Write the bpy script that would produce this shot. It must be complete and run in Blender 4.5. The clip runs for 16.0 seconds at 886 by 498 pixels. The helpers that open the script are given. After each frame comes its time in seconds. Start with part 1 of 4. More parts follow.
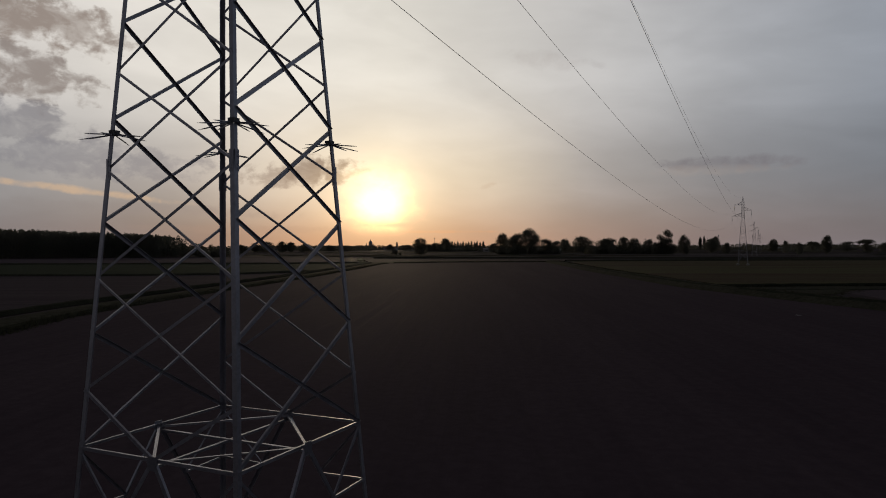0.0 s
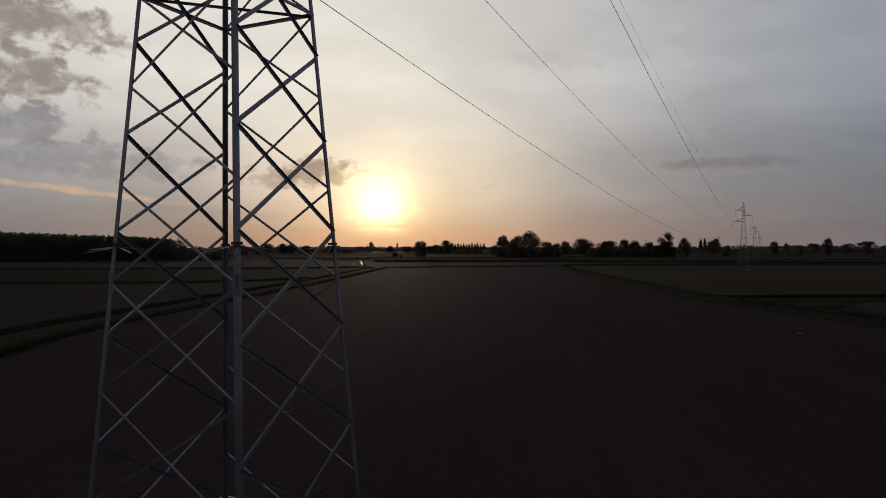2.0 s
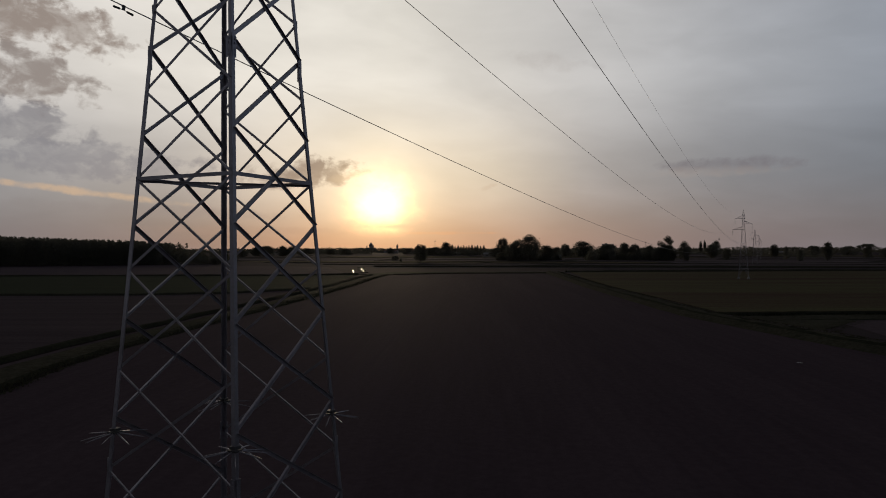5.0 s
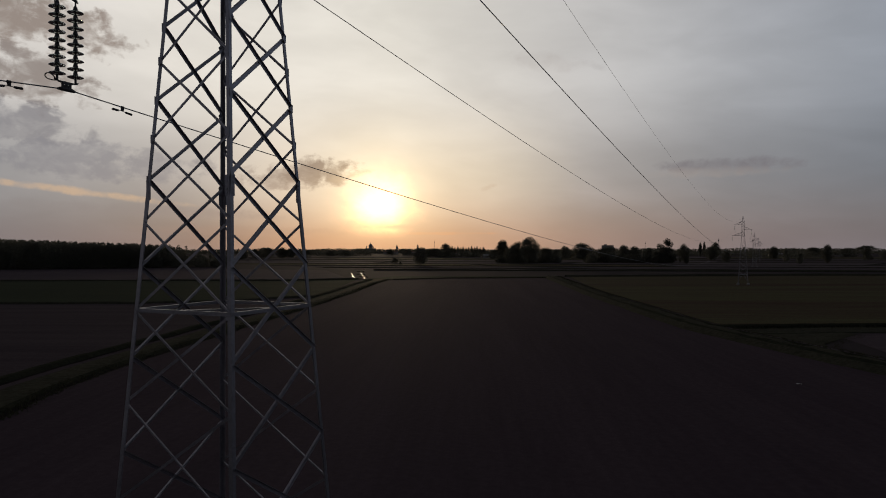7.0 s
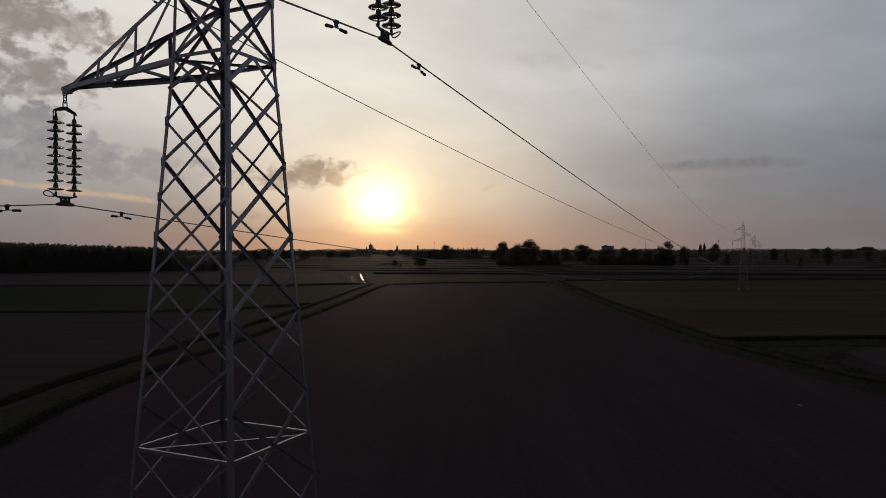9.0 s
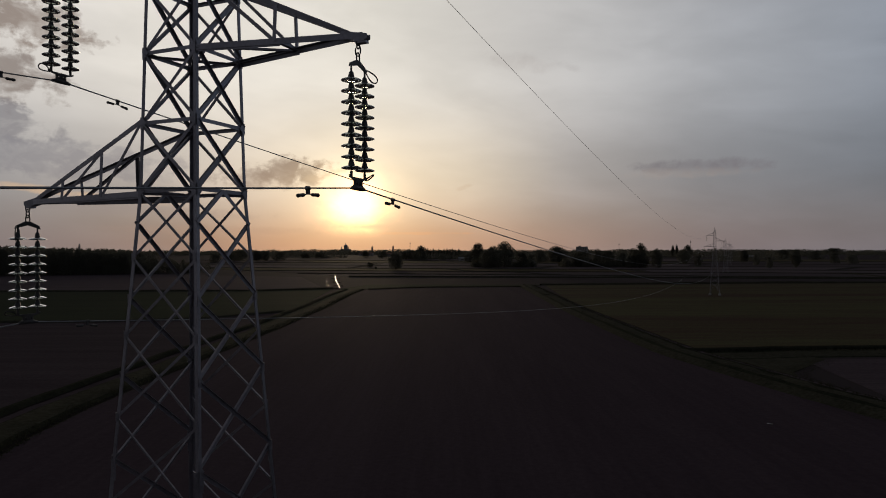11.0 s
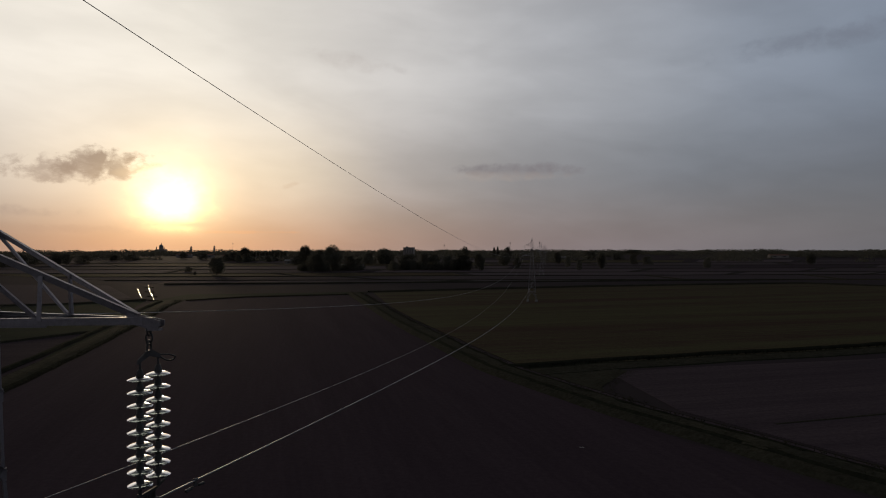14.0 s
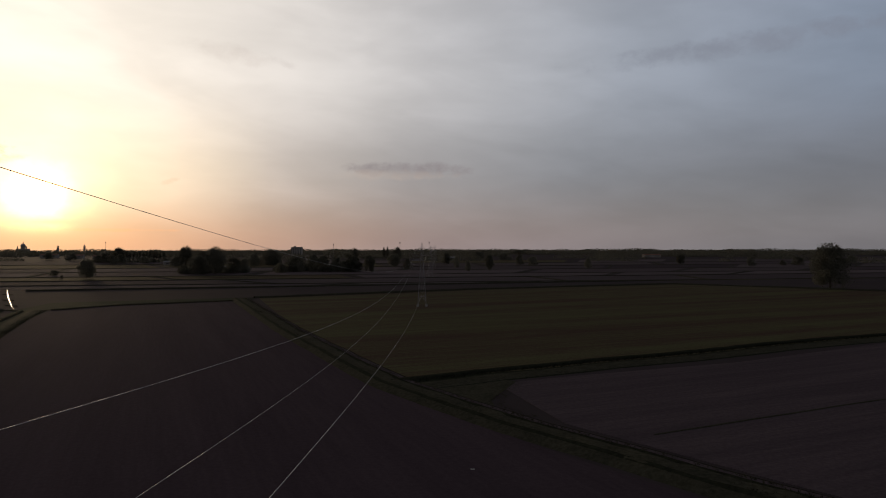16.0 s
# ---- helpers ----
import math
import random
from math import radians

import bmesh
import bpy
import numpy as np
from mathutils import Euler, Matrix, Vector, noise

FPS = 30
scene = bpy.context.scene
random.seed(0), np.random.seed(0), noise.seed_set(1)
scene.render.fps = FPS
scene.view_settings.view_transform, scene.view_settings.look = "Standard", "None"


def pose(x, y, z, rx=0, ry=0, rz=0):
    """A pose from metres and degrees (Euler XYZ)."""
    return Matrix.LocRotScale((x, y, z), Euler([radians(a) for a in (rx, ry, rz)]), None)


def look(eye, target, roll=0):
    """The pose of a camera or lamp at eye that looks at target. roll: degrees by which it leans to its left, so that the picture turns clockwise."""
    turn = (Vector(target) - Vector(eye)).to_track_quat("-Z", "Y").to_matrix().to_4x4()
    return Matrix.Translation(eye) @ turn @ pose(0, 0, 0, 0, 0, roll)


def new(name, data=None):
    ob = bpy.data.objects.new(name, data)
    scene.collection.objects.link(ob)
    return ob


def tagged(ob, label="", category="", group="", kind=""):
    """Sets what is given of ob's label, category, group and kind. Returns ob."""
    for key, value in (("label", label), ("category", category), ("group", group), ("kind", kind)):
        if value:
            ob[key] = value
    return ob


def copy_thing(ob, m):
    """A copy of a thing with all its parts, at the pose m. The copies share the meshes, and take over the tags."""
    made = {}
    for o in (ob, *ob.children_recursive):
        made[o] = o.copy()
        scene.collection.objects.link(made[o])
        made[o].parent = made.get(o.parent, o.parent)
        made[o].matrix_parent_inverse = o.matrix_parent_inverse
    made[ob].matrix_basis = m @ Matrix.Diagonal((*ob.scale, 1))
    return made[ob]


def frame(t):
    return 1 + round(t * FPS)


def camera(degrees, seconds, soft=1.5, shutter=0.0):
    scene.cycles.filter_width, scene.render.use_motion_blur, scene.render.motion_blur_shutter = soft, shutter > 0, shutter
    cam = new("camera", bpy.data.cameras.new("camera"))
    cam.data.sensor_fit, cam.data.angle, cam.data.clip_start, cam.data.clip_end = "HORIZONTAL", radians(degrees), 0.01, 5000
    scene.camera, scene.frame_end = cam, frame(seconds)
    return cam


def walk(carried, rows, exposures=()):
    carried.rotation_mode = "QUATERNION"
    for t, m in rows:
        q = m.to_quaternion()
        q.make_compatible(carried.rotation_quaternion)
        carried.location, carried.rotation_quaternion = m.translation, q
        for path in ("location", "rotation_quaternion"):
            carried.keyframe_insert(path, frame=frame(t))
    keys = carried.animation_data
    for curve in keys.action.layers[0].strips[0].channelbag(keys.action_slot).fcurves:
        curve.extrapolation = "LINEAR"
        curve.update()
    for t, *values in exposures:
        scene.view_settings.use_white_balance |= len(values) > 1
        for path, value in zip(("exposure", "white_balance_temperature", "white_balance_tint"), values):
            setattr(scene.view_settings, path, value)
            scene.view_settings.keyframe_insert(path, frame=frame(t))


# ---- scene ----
LENS = 64.98
cam = camera(LENS, 16.0, soft=1.0)
PATH = [
    # seconds, (x, y, z, tilt, lean, turn)
    (0.0, (7.535, -8.618, 6.674, 89.877, 0.127, 23.809)),
    (0.5, (7.538, -8.608, 7.058, 89.881, 0.118, 23.868)),
    (1.0, (7.517, -8.587, 7.459, 89.890, 0.112, 23.868)),
    (1.5, (7.501, -8.582, 7.890, 89.917, 0.106, 23.823)),
    (2.0, (7.486, -8.609, 8.339, 89.941, 0.100, 23.846)),
    (2.5, (7.478, -8.583, 8.784, 89.945, 0.083, 23.858)),
    (3.0, (7.470, -8.545, 9.227, 89.943, 0.080, 23.892)),
    (3.5, (7.475, -8.549, 9.687, 89.962, 0.076, 23.874)),
    (4.0, (7.518, -8.594, 10.140, 89.978, 0.084, 23.856)),
    (6.5, (7.491, -8.585, 12.552, 89.995, 0.078, 23.828)),
    (7.0, (7.510, -8.568, 13.046, 90.014, 0.061, 23.815)),
    (7.5, (7.491, -8.547, 13.556, 90.014, 0.065, 23.829)),
    (8.0, (7.448, -8.517, 14.069, 90.012, 0.070, 23.828)),
    (10.5, (7.464, -8.454, 16.623, 90.008, 0.073, 23.796)),
    (11.0, (7.425, -8.380, 17.142, 90.005, 0.069, 21.797)),
    (11.5, (7.395, -8.263, 17.723, 90.000, 0.071, 18.909)),
    (12.0, (7.362, -8.116, 18.318, 89.991, 0.074, 17.017)),
    (12.5, (7.331, -7.953, 18.925, 89.977, 0.075, 14.734)),
    (13.0, (7.308, -7.805, 19.529, 89.967, 0.077, 12.305)),
    (13.5, (7.272, -7.637, 20.176, 89.954, 0.077, 9.895)),
    (14.0, (7.222, -7.427, 20.845, 89.940, 0.076, 7.707)),
    (14.5, (7.227, -7.151, 21.514, 89.910, 0.078, 6.149)),
    (15.0, (7.124, -6.843, 22.061, 89.886, 0.077, 4.174)),
    (15.5, (7.096, -6.512, 22.718, 89.859, 0.072, 1.577)),
    (16.0, (7.030, -6.172, 23.294, 89.837, 0.064, -1.351)),
]
SUN_AZ, SUN_EL = 29.0, 3.6            # degrees, azimuth counted from +Y towards -X
walk(cam, [(t, pose(*p)) for t, p in PATH], [(0.0, 0.0, 6500, 10), (11.5, 0.0, 6500, 10), (13.0, 0.05, 6540, 10), (14.5, 0.22, 6660, 11), (16.0, 0.47, 6900, 12)])


# ---------------------------------------------------------------- colour helpers
def lin(r, g, b):
    """Linear colour from 0-255 display values."""
    out = []
    for c in (r, g, b):
        c /= 255.0
        out.append(c / 12.92 if c <= 0.04045 else ((c + 0.055) / 1.055) ** 2.4)
    return (*out, 1.0)


class Val:
    """A number inside a node tree, with arithmetic."""

    def __init__(self, tree, sock):
        self.tree, self.sock = tree, sock

    def op(self, kind, *others):
        n = self.tree.nodes.new("ShaderNodeMath")
        n.operation = kind
        for i, v in enumerate((self, *others)):
            if isinstance(v, Val):
                self.tree.links.new(v.sock, n.inputs[i])
            else:
                n.inputs[i].default_value = v
        return Val(self.tree, n.outputs[0])

    def __add__(self, o): return self.op("ADD", o)
    def __sub__(self, o): return self.op("SUBTRACT", o)
    def __mul__(self, o): return self.op("MULTIPLY", o)
    def __truediv__(self, o): return self.op("DIVIDE", o)

    def smooth(self, a, b, lo=0.0, hi=1.0):
        n = self.tree.nodes.new("ShaderNodeMapRange")
        n.interpolation_type = "SMOOTHSTEP"
        self.tree.links.new(self.sock, n.inputs[0])
        for i, v in enumerate((a, b, lo, hi)):
            n.inputs[i + 1].default_value = v
        return Val(self.tree, n.outputs[0])


def ramp(tree, fac, stops):
    n = tree.nodes.new("ShaderNodeValToRGB")
    els = n.color_ramp.elements
    while len(els) < len(stops):
        els.new(0.5)
    for e, (p, c) in zip(els, stops):
        e.position, e.color = p, c
    tree.links.new(fac.sock, n.inputs[0])
    return n.outputs[0]


def mixed(tree, fac, a, b, blend="MIX"):
    n = tree.nodes.new("ShaderNodeMix")
    n.data_type, n.blend_type = "RGBA", blend
    for i, v in ((0, fac), (6, a), (7, b)):
        if isinstance(v, Val):
            tree.links.new(v.sock, n.inputs[i])
        elif isinstance(v, (int, float, tuple)):
            n.inputs[i].default_value = v
        else:
            tree.links.new(v, n.inputs[i])
    return n.outputs[2]


def vec(tree, x, y, z):
    n = tree.nodes.new("ShaderNodeCombineXYZ")
    for i, v in enumerate((x, y, z)):
        if isinstance(v, Val):
            tree.links.new(v.sock, n.inputs[i])
        else:
            n.inputs[i].default_value = v
    return n.outputs[0]


def noisy(tree, where, scale, detail=4.0, rough=0.55, warp=0.0):
    n = tree.nodes.new("ShaderNodeTexNoise")
    n.inputs["Scale"].default_value, n.inputs["Detail"].default_value = scale, detail
    n.inputs["Roughness"].default_value, n.inputs["Distortion"].default_value = rough, warp
    tree.links.new(where, n.inputs["Vector"])
    return Val(tree, n.outputs[0])


# ---------------------------------------------------------------- sky
def make_sky():
    w = bpy.data.worlds.new("evening_sky")
    w.use_nodes = True
    scene.world = w
    t = w.node_tree
    back = t.nodes["Background"]
    co = t.nodes.new("ShaderNodeTexCoord")
    sep = t.nodes.new("ShaderNodeSeparateXYZ")
    t.links.new(co.outputs["Generated"], sep.inputs[0])
    x, y, z = (Val(t, s) for s in sep.outputs)
    az = (x * -1.0).op("ARCTAN2", y) * (180 / math.pi)
    el = z.op("ARCSINE") * (180 / math.pi)
    d_az = az - SUN_AZ
    a01 = (az + 180.0) / 360.0

    def at(a):
        return (a + 180.0) / 360.0

    # cloud-veiled sky: colour against azimuth at four heights
    low = ramp(t, a01, [(0.0, lin(102, 101, 107)), (at(-65), lin(92, 95, 104)), (at(-25), lin(98, 99, 105)), (at(0), lin(117, 112, 117)),
                        (at(14), lin(138, 125, 122)), (at(24), lin(156, 135, 124)), (at(33), lin(152, 132, 122)), (at(42), lin(118, 114, 116)),
                        (at(56), lin(114, 112, 117)), (at(100), lin(104, 101, 105)), (1.0, lin(102, 101, 107))])
    mid = ramp(t, a01, [(0.0, lin(98, 98, 106)), (at(-65), lin(90, 97, 111)), (at(-30), lin(92, 97, 108)), (at(-12), lin(107, 112, 122)),
                        (at(2), lin(127, 128, 134)), (at(12), lin(159, 156, 156)), (at(20), lin(206, 196, 180)), (at(29), lin(222, 210, 189)),
                        (at(37), lin(206, 196, 182)), (at(44), lin(170, 165, 162)), (at(56), lin(150, 149, 152)), (at(100), lin(102, 104, 111)), (1.0, lin(98, 98, 106))])
    high = ramp(t, a01, [(0.0, lin(84, 87, 97)), (at(-65), lin(98, 109, 126)), (at(-32), lin(109, 121, 139)), (at(-16), lin(129, 137, 150)),
                         (at(0), lin(162, 164, 169)), (at(14), lin(194, 192, 190)), (at(28), lin(221, 217, 208)), (at(42), lin(226, 221, 212)),
                         (at(56), lin(212, 207, 202)), (at(100), lin(104, 107, 116)), (1.0, lin(84, 87, 97))])
    body = mixed(t, el.smooth(0.3, 6.5), low, mid)
    body = mixed(t, el.smooth(5.0, 14.0), body, high)
    zen = mixed(t, el.smooth(16.0, 50.0), body, lin(70, 71, 78))

    # streaks and veils of thin cloud
    sheet = vec(t, az * 0.05 + el * 0.04, el * 0.17 - az * 0.025, 0.0)
    veil = noisy(t, sheet, 1.5, 3.5, 0.5, 0.4)
    fine = noisy(t, vec(t, az * 0.14, el * 0.4, 3.0), 1.5, 5.0, 0.55, 0.2)
    amount = veil.smooth(0.28, 0.74, 0.925, 1.075) * fine.smooth(0.25, 0.75, 0.975, 1.025)
    col = mixed(t, 1.0, zen, vec(t, amount, amount, amount), "MULTIPLY")

    # single darker clouds: azimuth, elevation, half width, half height, tilt, depth, tint
    ragged = noisy(t, vec(t, az * 0.46, el * 0.62, 7.0), 1.15, 8.0, 0.6, 0.15)
    lumps = noisy(t, vec(t, az * 0.5, el * 0.8, 2.0), 1.1, 5.0, 0.6, 0.5).smooth(0.34, 0.6, 0.65, 1.0)
    for a, e, wa, we, tilt, depth, tint in CLOUDS:
        u = (d_az - (a - SUN_AZ)) / wa
        v = ((el - e) - u * tilt) / we
        inside = u * u + v * v
        mask = ((ragged - 0.5) * -4.6 + inside).smooth(*((1.15, 0.2) if we > 0.9 else (1.6, -0.3)), 0.0, depth) * lumps
        col = mixed(t, mask, col, tint)

    # warm light round the veiled sun
    ce = math.cos(radians(SUN_EL))
    sd = (-math.sin(radians(SUN_AZ)) * ce, math.cos(radians(SUN_AZ)) * ce, math.sin(radians(SUN_EL)))
    cosv = x * sd[0] + y * sd[1] + z * sd[2]
    sep_deg = cosv.op("MINIMUM", 1.0).op("ARCCOSINE") * (180 / math.pi)
    bar = ((el - 1.85) / 0.24).op("POWER", 2.0) * -1.0
    streak = bar.op("EXPONENT") * fine.smooth(0.3, 0.6, 0.2, 0.95)
    murk = el.smooth(-0.3, 3.2, 0.3, 1.0)
    wide = (sep_deg * -0.26).op("EXPONENT") * murk
    halo = ((sep_deg / 3.6).op("POWER", 2.0) * -1.0).op("EXPONENT") * murk
    rough_edge = (sep_deg + (ragged - 0.5) * 2.2).op("MAXIMUM", 0.0)
    cut = (streak * -0.85 + 1.0) * el.smooth(0.6, 2.0)
    cores = [((rough_edge / k).op("POWER", 2.0) * -1.0).op("EXPONENT") * cut for k in (1.75, 1.75, 1.85)]
    glow = vec(t, wide * 0.195 + halo * 0.40 + cores[0] * 4.6, wide * 0.175 + halo * 0.30 + cores[1] * 2.0, wide * 0.115 + halo * 0.13 + cores[2] * 0.55)
    col = mixed(t, 1.0, col, glow, "ADD")

    # clear sky behind the cloud
    sky = t.nodes.new("ShaderNodeTexSky")
    sky.sky_type, sky.sun_disc = "NISHITA", False
    sky.sun_elevation, sky.sun_rotation = radians(SUN_EL), radians(-SUN_AZ)
    thin = mixed(t, 1.0, sky.outputs[0], (0.05, 0.05, 0.05, 1.0), "MULTIPLY")
    col = mixed(t, 0.12, col, thin, "ADD")
    t.links.new(col, back.inputs[0])
    back.inputs[1].default_value = 1.0


CLOUDS = [
    (53.5, 15.8, 5.6, 2.0, 0.3, 0.95, lin(142, 129, 121)), (55.5, 12.2, 5.2, 2.0, 0.6, 0.95, lin(140, 130, 125)),
    (55.5, 9.0, 5.0, 1.6, 0.3, 0.8, lin(126, 124, 130)), (50.5, 6.4, 9.0, 1.4, 0.25, 0.75, lin(130, 129, 136)), (46.0, 2.9, 9.0, 0.5, 0.3, 0.6, lin(130, 126, 129)), (40.0, 1.5, 8.0, 0.35, 0.1, 0.5, lin(134, 123, 122)), (52.0, 4.3, 7.0, 0.28, 0.75, 0.8, lin(196, 168, 142)),
    (36.0, 5.8, 5.0, 1.0, 0.1, 0.9, lin(146, 137, 133)), (34.0, 6.3, 3.6, 1.1, -0.2, 1.0, lin(122, 113, 112)), (31.4, 6.0, 1.7, 0.35, -0.4, 0.9, lin(156, 142, 130)),
    (1.2, 6.35, 5.0, 0.55, 0.0, 1.0, lin(112, 110, 118)), (2.6, 5.9, 4.6, 0.4, 0.0, 0.4, lin(152, 141, 137)), (15.6, 14.9, 2.8, 0.7, 0.35, 0.3, lin(158, 150, 147)),
    (11.2, 14.4, 1.2, 0.35, 0.3, 0.3, lin(150, 145, 145)), (20.0, 5.1, 0.7, 0.26, -0.2, 0.6, lin(170, 150, 134)), (-25.5, 15.0, 11.0, 0.8, -0.6, 0.5, lin(102, 107, 121)),
    (24.0, 1.3, 4.5, 0.12, 0.0, 0.35, lin(190, 140, 110)),
]
make_sky()
sun = new("sun", bpy.data.lights.new("sun", "SUN"))
sun.data.energy, sun.data.angle, sun.data.color = 0.5, radians(6.0), (1.0, 0.78, 0.52)
sun.matrix_world = look((0, 0, 0), (math.sin(radians(SUN_AZ)), -math.cos(radians(SUN_AZ)), -math.tan(radians(SUN_EL))))


# ---------------------------------------------------------------- materials
def material(name, base, rough=0.9, metal=0.0, dark=None, big=0.4, small=9.0, bump=0.3, spread=0.5, random_tone=0.0, stretch=None, grit=0.0, leafy=0.0):
    """Two-scale mottled surface between two tones, in metres, with fine relief."""
    m = bpy.data.materials.new(name)
    m.use_nodes = True
    t = m.node_tree
    p = t.nodes["Principled BSDF"]
    geo = t.nodes.new("ShaderNodeNewGeometry")
    pos = geo.outputs["Position"]
    if stretch:
        sp = t.nodes.new("ShaderNodeSeparateXYZ")
        t.links.new(pos, sp.inputs[0])
        px, py = Val(t, sp.outputs[0]), Val(t, sp.outputs[1])
        c, k = math.cos(radians(stretch[0])), math.sin(radians(stretch[0]))
        pos = vec(t, px * c + py * k, (py * c - px * k) * stretch[1], 0.0)
    n1, n2 = noisy(t, pos, big, 4.0, 0.6), noisy(t, pos, small, 3.0, 0.6)
    dark = dark or tuple(c * 0.6 for c in base)
    f = (n1 * 0.6 + n2 * 0.4).smooth(0.5 - spread / 2, 0.5 + spread / 2)
    col = mixed(t, f, (*dark, 1.0), (*base, 1.0))
    if random_tone:
        info = t.nodes.new("ShaderNodeObjectInfo")
        k = Val(t, info.outputs["Random"]).smooth(0.0, 1.0, 1.0 - random_tone, 1.0 + random_tone)
        col = mixed(t, 1.0, col, vec(t, k, k, k), "MULTIPLY")
    if grit:
        g = noisy(t, geo.outputs["Position"], 1.7, 6.0, 0.72).smooth(0.3, 0.7, 1.0 - grit, 1.0 + grit)
        col = mixed(t, 1.0, col, vec(t, g, g, g), "MULTIPLY")
    if leafy:
        thin = t.nodes.new("ShaderNodeBsdfTranslucent")
        both = t.nodes.new("ShaderNodeMixShader")
        both.inputs[0].default_value = leafy
        t.links.new(col, thin.inputs[0])
        t.links.new(p.outputs[0], both.inputs[1])
        t.links.new(thin.outputs[0], both.inputs[2])
        t.links.new(both.outputs[0], t.nodes["Material Output"].inputs[0])
    t.links.new(col, p.inputs["Base Color"])
    t.links.new(n2.smooth(0.2, 0.8, rough * 0.88, min(1.0, rough * 1.1)).sock, p.inputs["Roughness"])
    p.inputs["Metallic"].default_value = metal
    p.inputs["Specular IOR Level"].default_value = 0.0019 if rough > 0.8 else 0.5
    if bump:
        b = t.nodes.new("ShaderNodeBump")
        b.inputs["Strength"].default_value, b.inputs["Distance"].default_value = bump, 0.5 / small
        t.links.new(n2.sock, b.inputs["Height"])
        t.links.new(b.outputs[0], p.inputs["Normal"])
    return m


STEEL = material("galvanised_steel", (0.35, 0.335, 0.36), 0.42, 0.7, (0.18, 0.168, 0.18), 1.3, 22.0, 0.12, 0.6, 0.12)
IRON = material("cast_iron", (0.09, 0.085, 0.085), 0.6, 0.4, (0.04, 0.035, 0.03), 6.0, 60.0, 0.2)
ALU = material("stranded_aluminium", (0.29, 0.29, 0.3), 0.5, 0.6, (0.19, 0.19, 0.195), 2.0, 80.0, 0.2)
CONCRETE = material("concrete", (0.3, 0.29, 0.27), 0.9, 0.0, (0.19, 0.18, 0.17), 1.0, 14.0, 0.4)
SOIL = material("bare_soil", (0.059, 0.0435, 0.05), 1.0, 0.0, (0.039, 0.0285, 0.0345), 0.13, 1.3, 0.1, 0.5, 0.0, (21.2, 0.06), 0.12)
SOIL_B = material("stubble_soil", (0.064, 0.049, 0.053), 1.0, 0.0, (0.041, 0.032, 0.036), 0.2, 1.2, 0.0, 0.45, 0.25, (-66.0, 0.06), 0.16)
STUBBLE = material("pale_stubble", (0.088, 0.07, 0.073), 1.0, 0.0, (0.05, 0.04, 0.043), 0.05, 0.9, 0.3, 0.55, 0.25, (-74.0, 0.06))
PLAIN = material("far_soil", (0.052, 0.042, 0.043), 1.0, 0.0, (0.034, 0.028, 0.029), 0.006, 0.12, 0.0, 0.6)
GREEN = material("rice_green", (0.078, 0.076, 0.038), 0.95, 0.0, (0.06, 0.039, 0.03), 0.08, 0.9, 0.2, 0.26, 0.1, (-66.0, 0.05), 0.25)
CROP = material("dark_crop", (0.034, 0.042, 0.024), 0.95, 0.0, (0.022, 0.026, 0.018), 0.14, 0.8, 0.2, 0.5, 0.0, (-66.0, 0.1), 0.2)
GRASS = material("bank_grass", (0.05, 0.047, 0.032), 0.95, 0.0, (0.028, 0.028, 0.02), 0.25, 2.5, 0.5, 0.6, 0.0, None, 0.3)
# weeds of the ditches, with the shade of the banks put into their colour
SHADED_WEED = material("ditch_weeds", (0.027, 0.028, 0.018), 0.9, 0.0, (0.015, 0.016, 0.011), 0.35, 3.0, 0.5, 0.6, 0.0, None, 0.3)
# ditch mud, its colour darkened to give the shade of a deep trough
SHADED_MUD = material("shaded_ditch_mud", (0.02, 0.017, 0.015), 0.95, 0.0, (0.012, 0.01, 0.009), 0.3, 3.0, 0.4, 0.6)
BLADE = material("grass_blades", (0.048, 0.047, 0.03), 0.85, 0.0, (0.03, 0.031, 0.021), 0.3, 4.0, 0.0, 0.6, 0.0, None, 0.0, 0.3)
LEAF = material("foliage", (0.12, 0.115, 0.088), 0.85, 0.0, (0.078, 0.077, 0.062), 0.15, 1.5, 0.0, 0.6, 0.25, None, 0.0, 0.45)
BARK = material("bark", (0.1, 0.08, 0.06), 0.95, 0.0, (0.05, 0.04, 0.032), 1.0, 8.0, 0.6)
PLASTER = material("plaster", (0.3, 0.27, 0.24), 0.9, 0.0, (0.22, 0.2, 0.18), 0.1, 1.5, 0.2)
ROOF = material("roof_tile", (0.22, 0.12, 0.09), 0.9, 0.0, (0.13, 0.08, 0.065), 0.2, 2.0, 0.4)
LEAD = material("lead_roof", (0.22, 0.23, 0.24), 0.6, 0.3, (0.15, 0.16, 0.17), 0.2, 2.0, 0.2)
SHEET = material("weathered_sheet_metal", (0.16, 0.155, 0.15), 0.7, 0.1, (0.1, 0.1, 0.1), 0.2, 2.0, 0.1)
SCRAP = material("pale_plastic", (0.4, 0.39, 0.37), 0.5, 0.0, (0.4, 0.39, 0.37), 3.0, 20.0, 0.3)
DARKGLASS = material("window_dark", (0.03, 0.035, 0.04), 0.15, 0.0, (0.02, 0.02, 0.025), 1.0, 5.0, 0.0)


def make_glass():
    m = material("toughened_glass", (0.6, 0.65, 0.6), 0.15, 0.0, (0.5, 0.55, 0.51), 3.0, 30.0, 0.0)
    p = m.node_tree.nodes["Principled BSDF"]
    p.inputs["Transmission Weight"].default_value = 0.95
    p.inputs["IOR"].default_value = 1.26
    return m


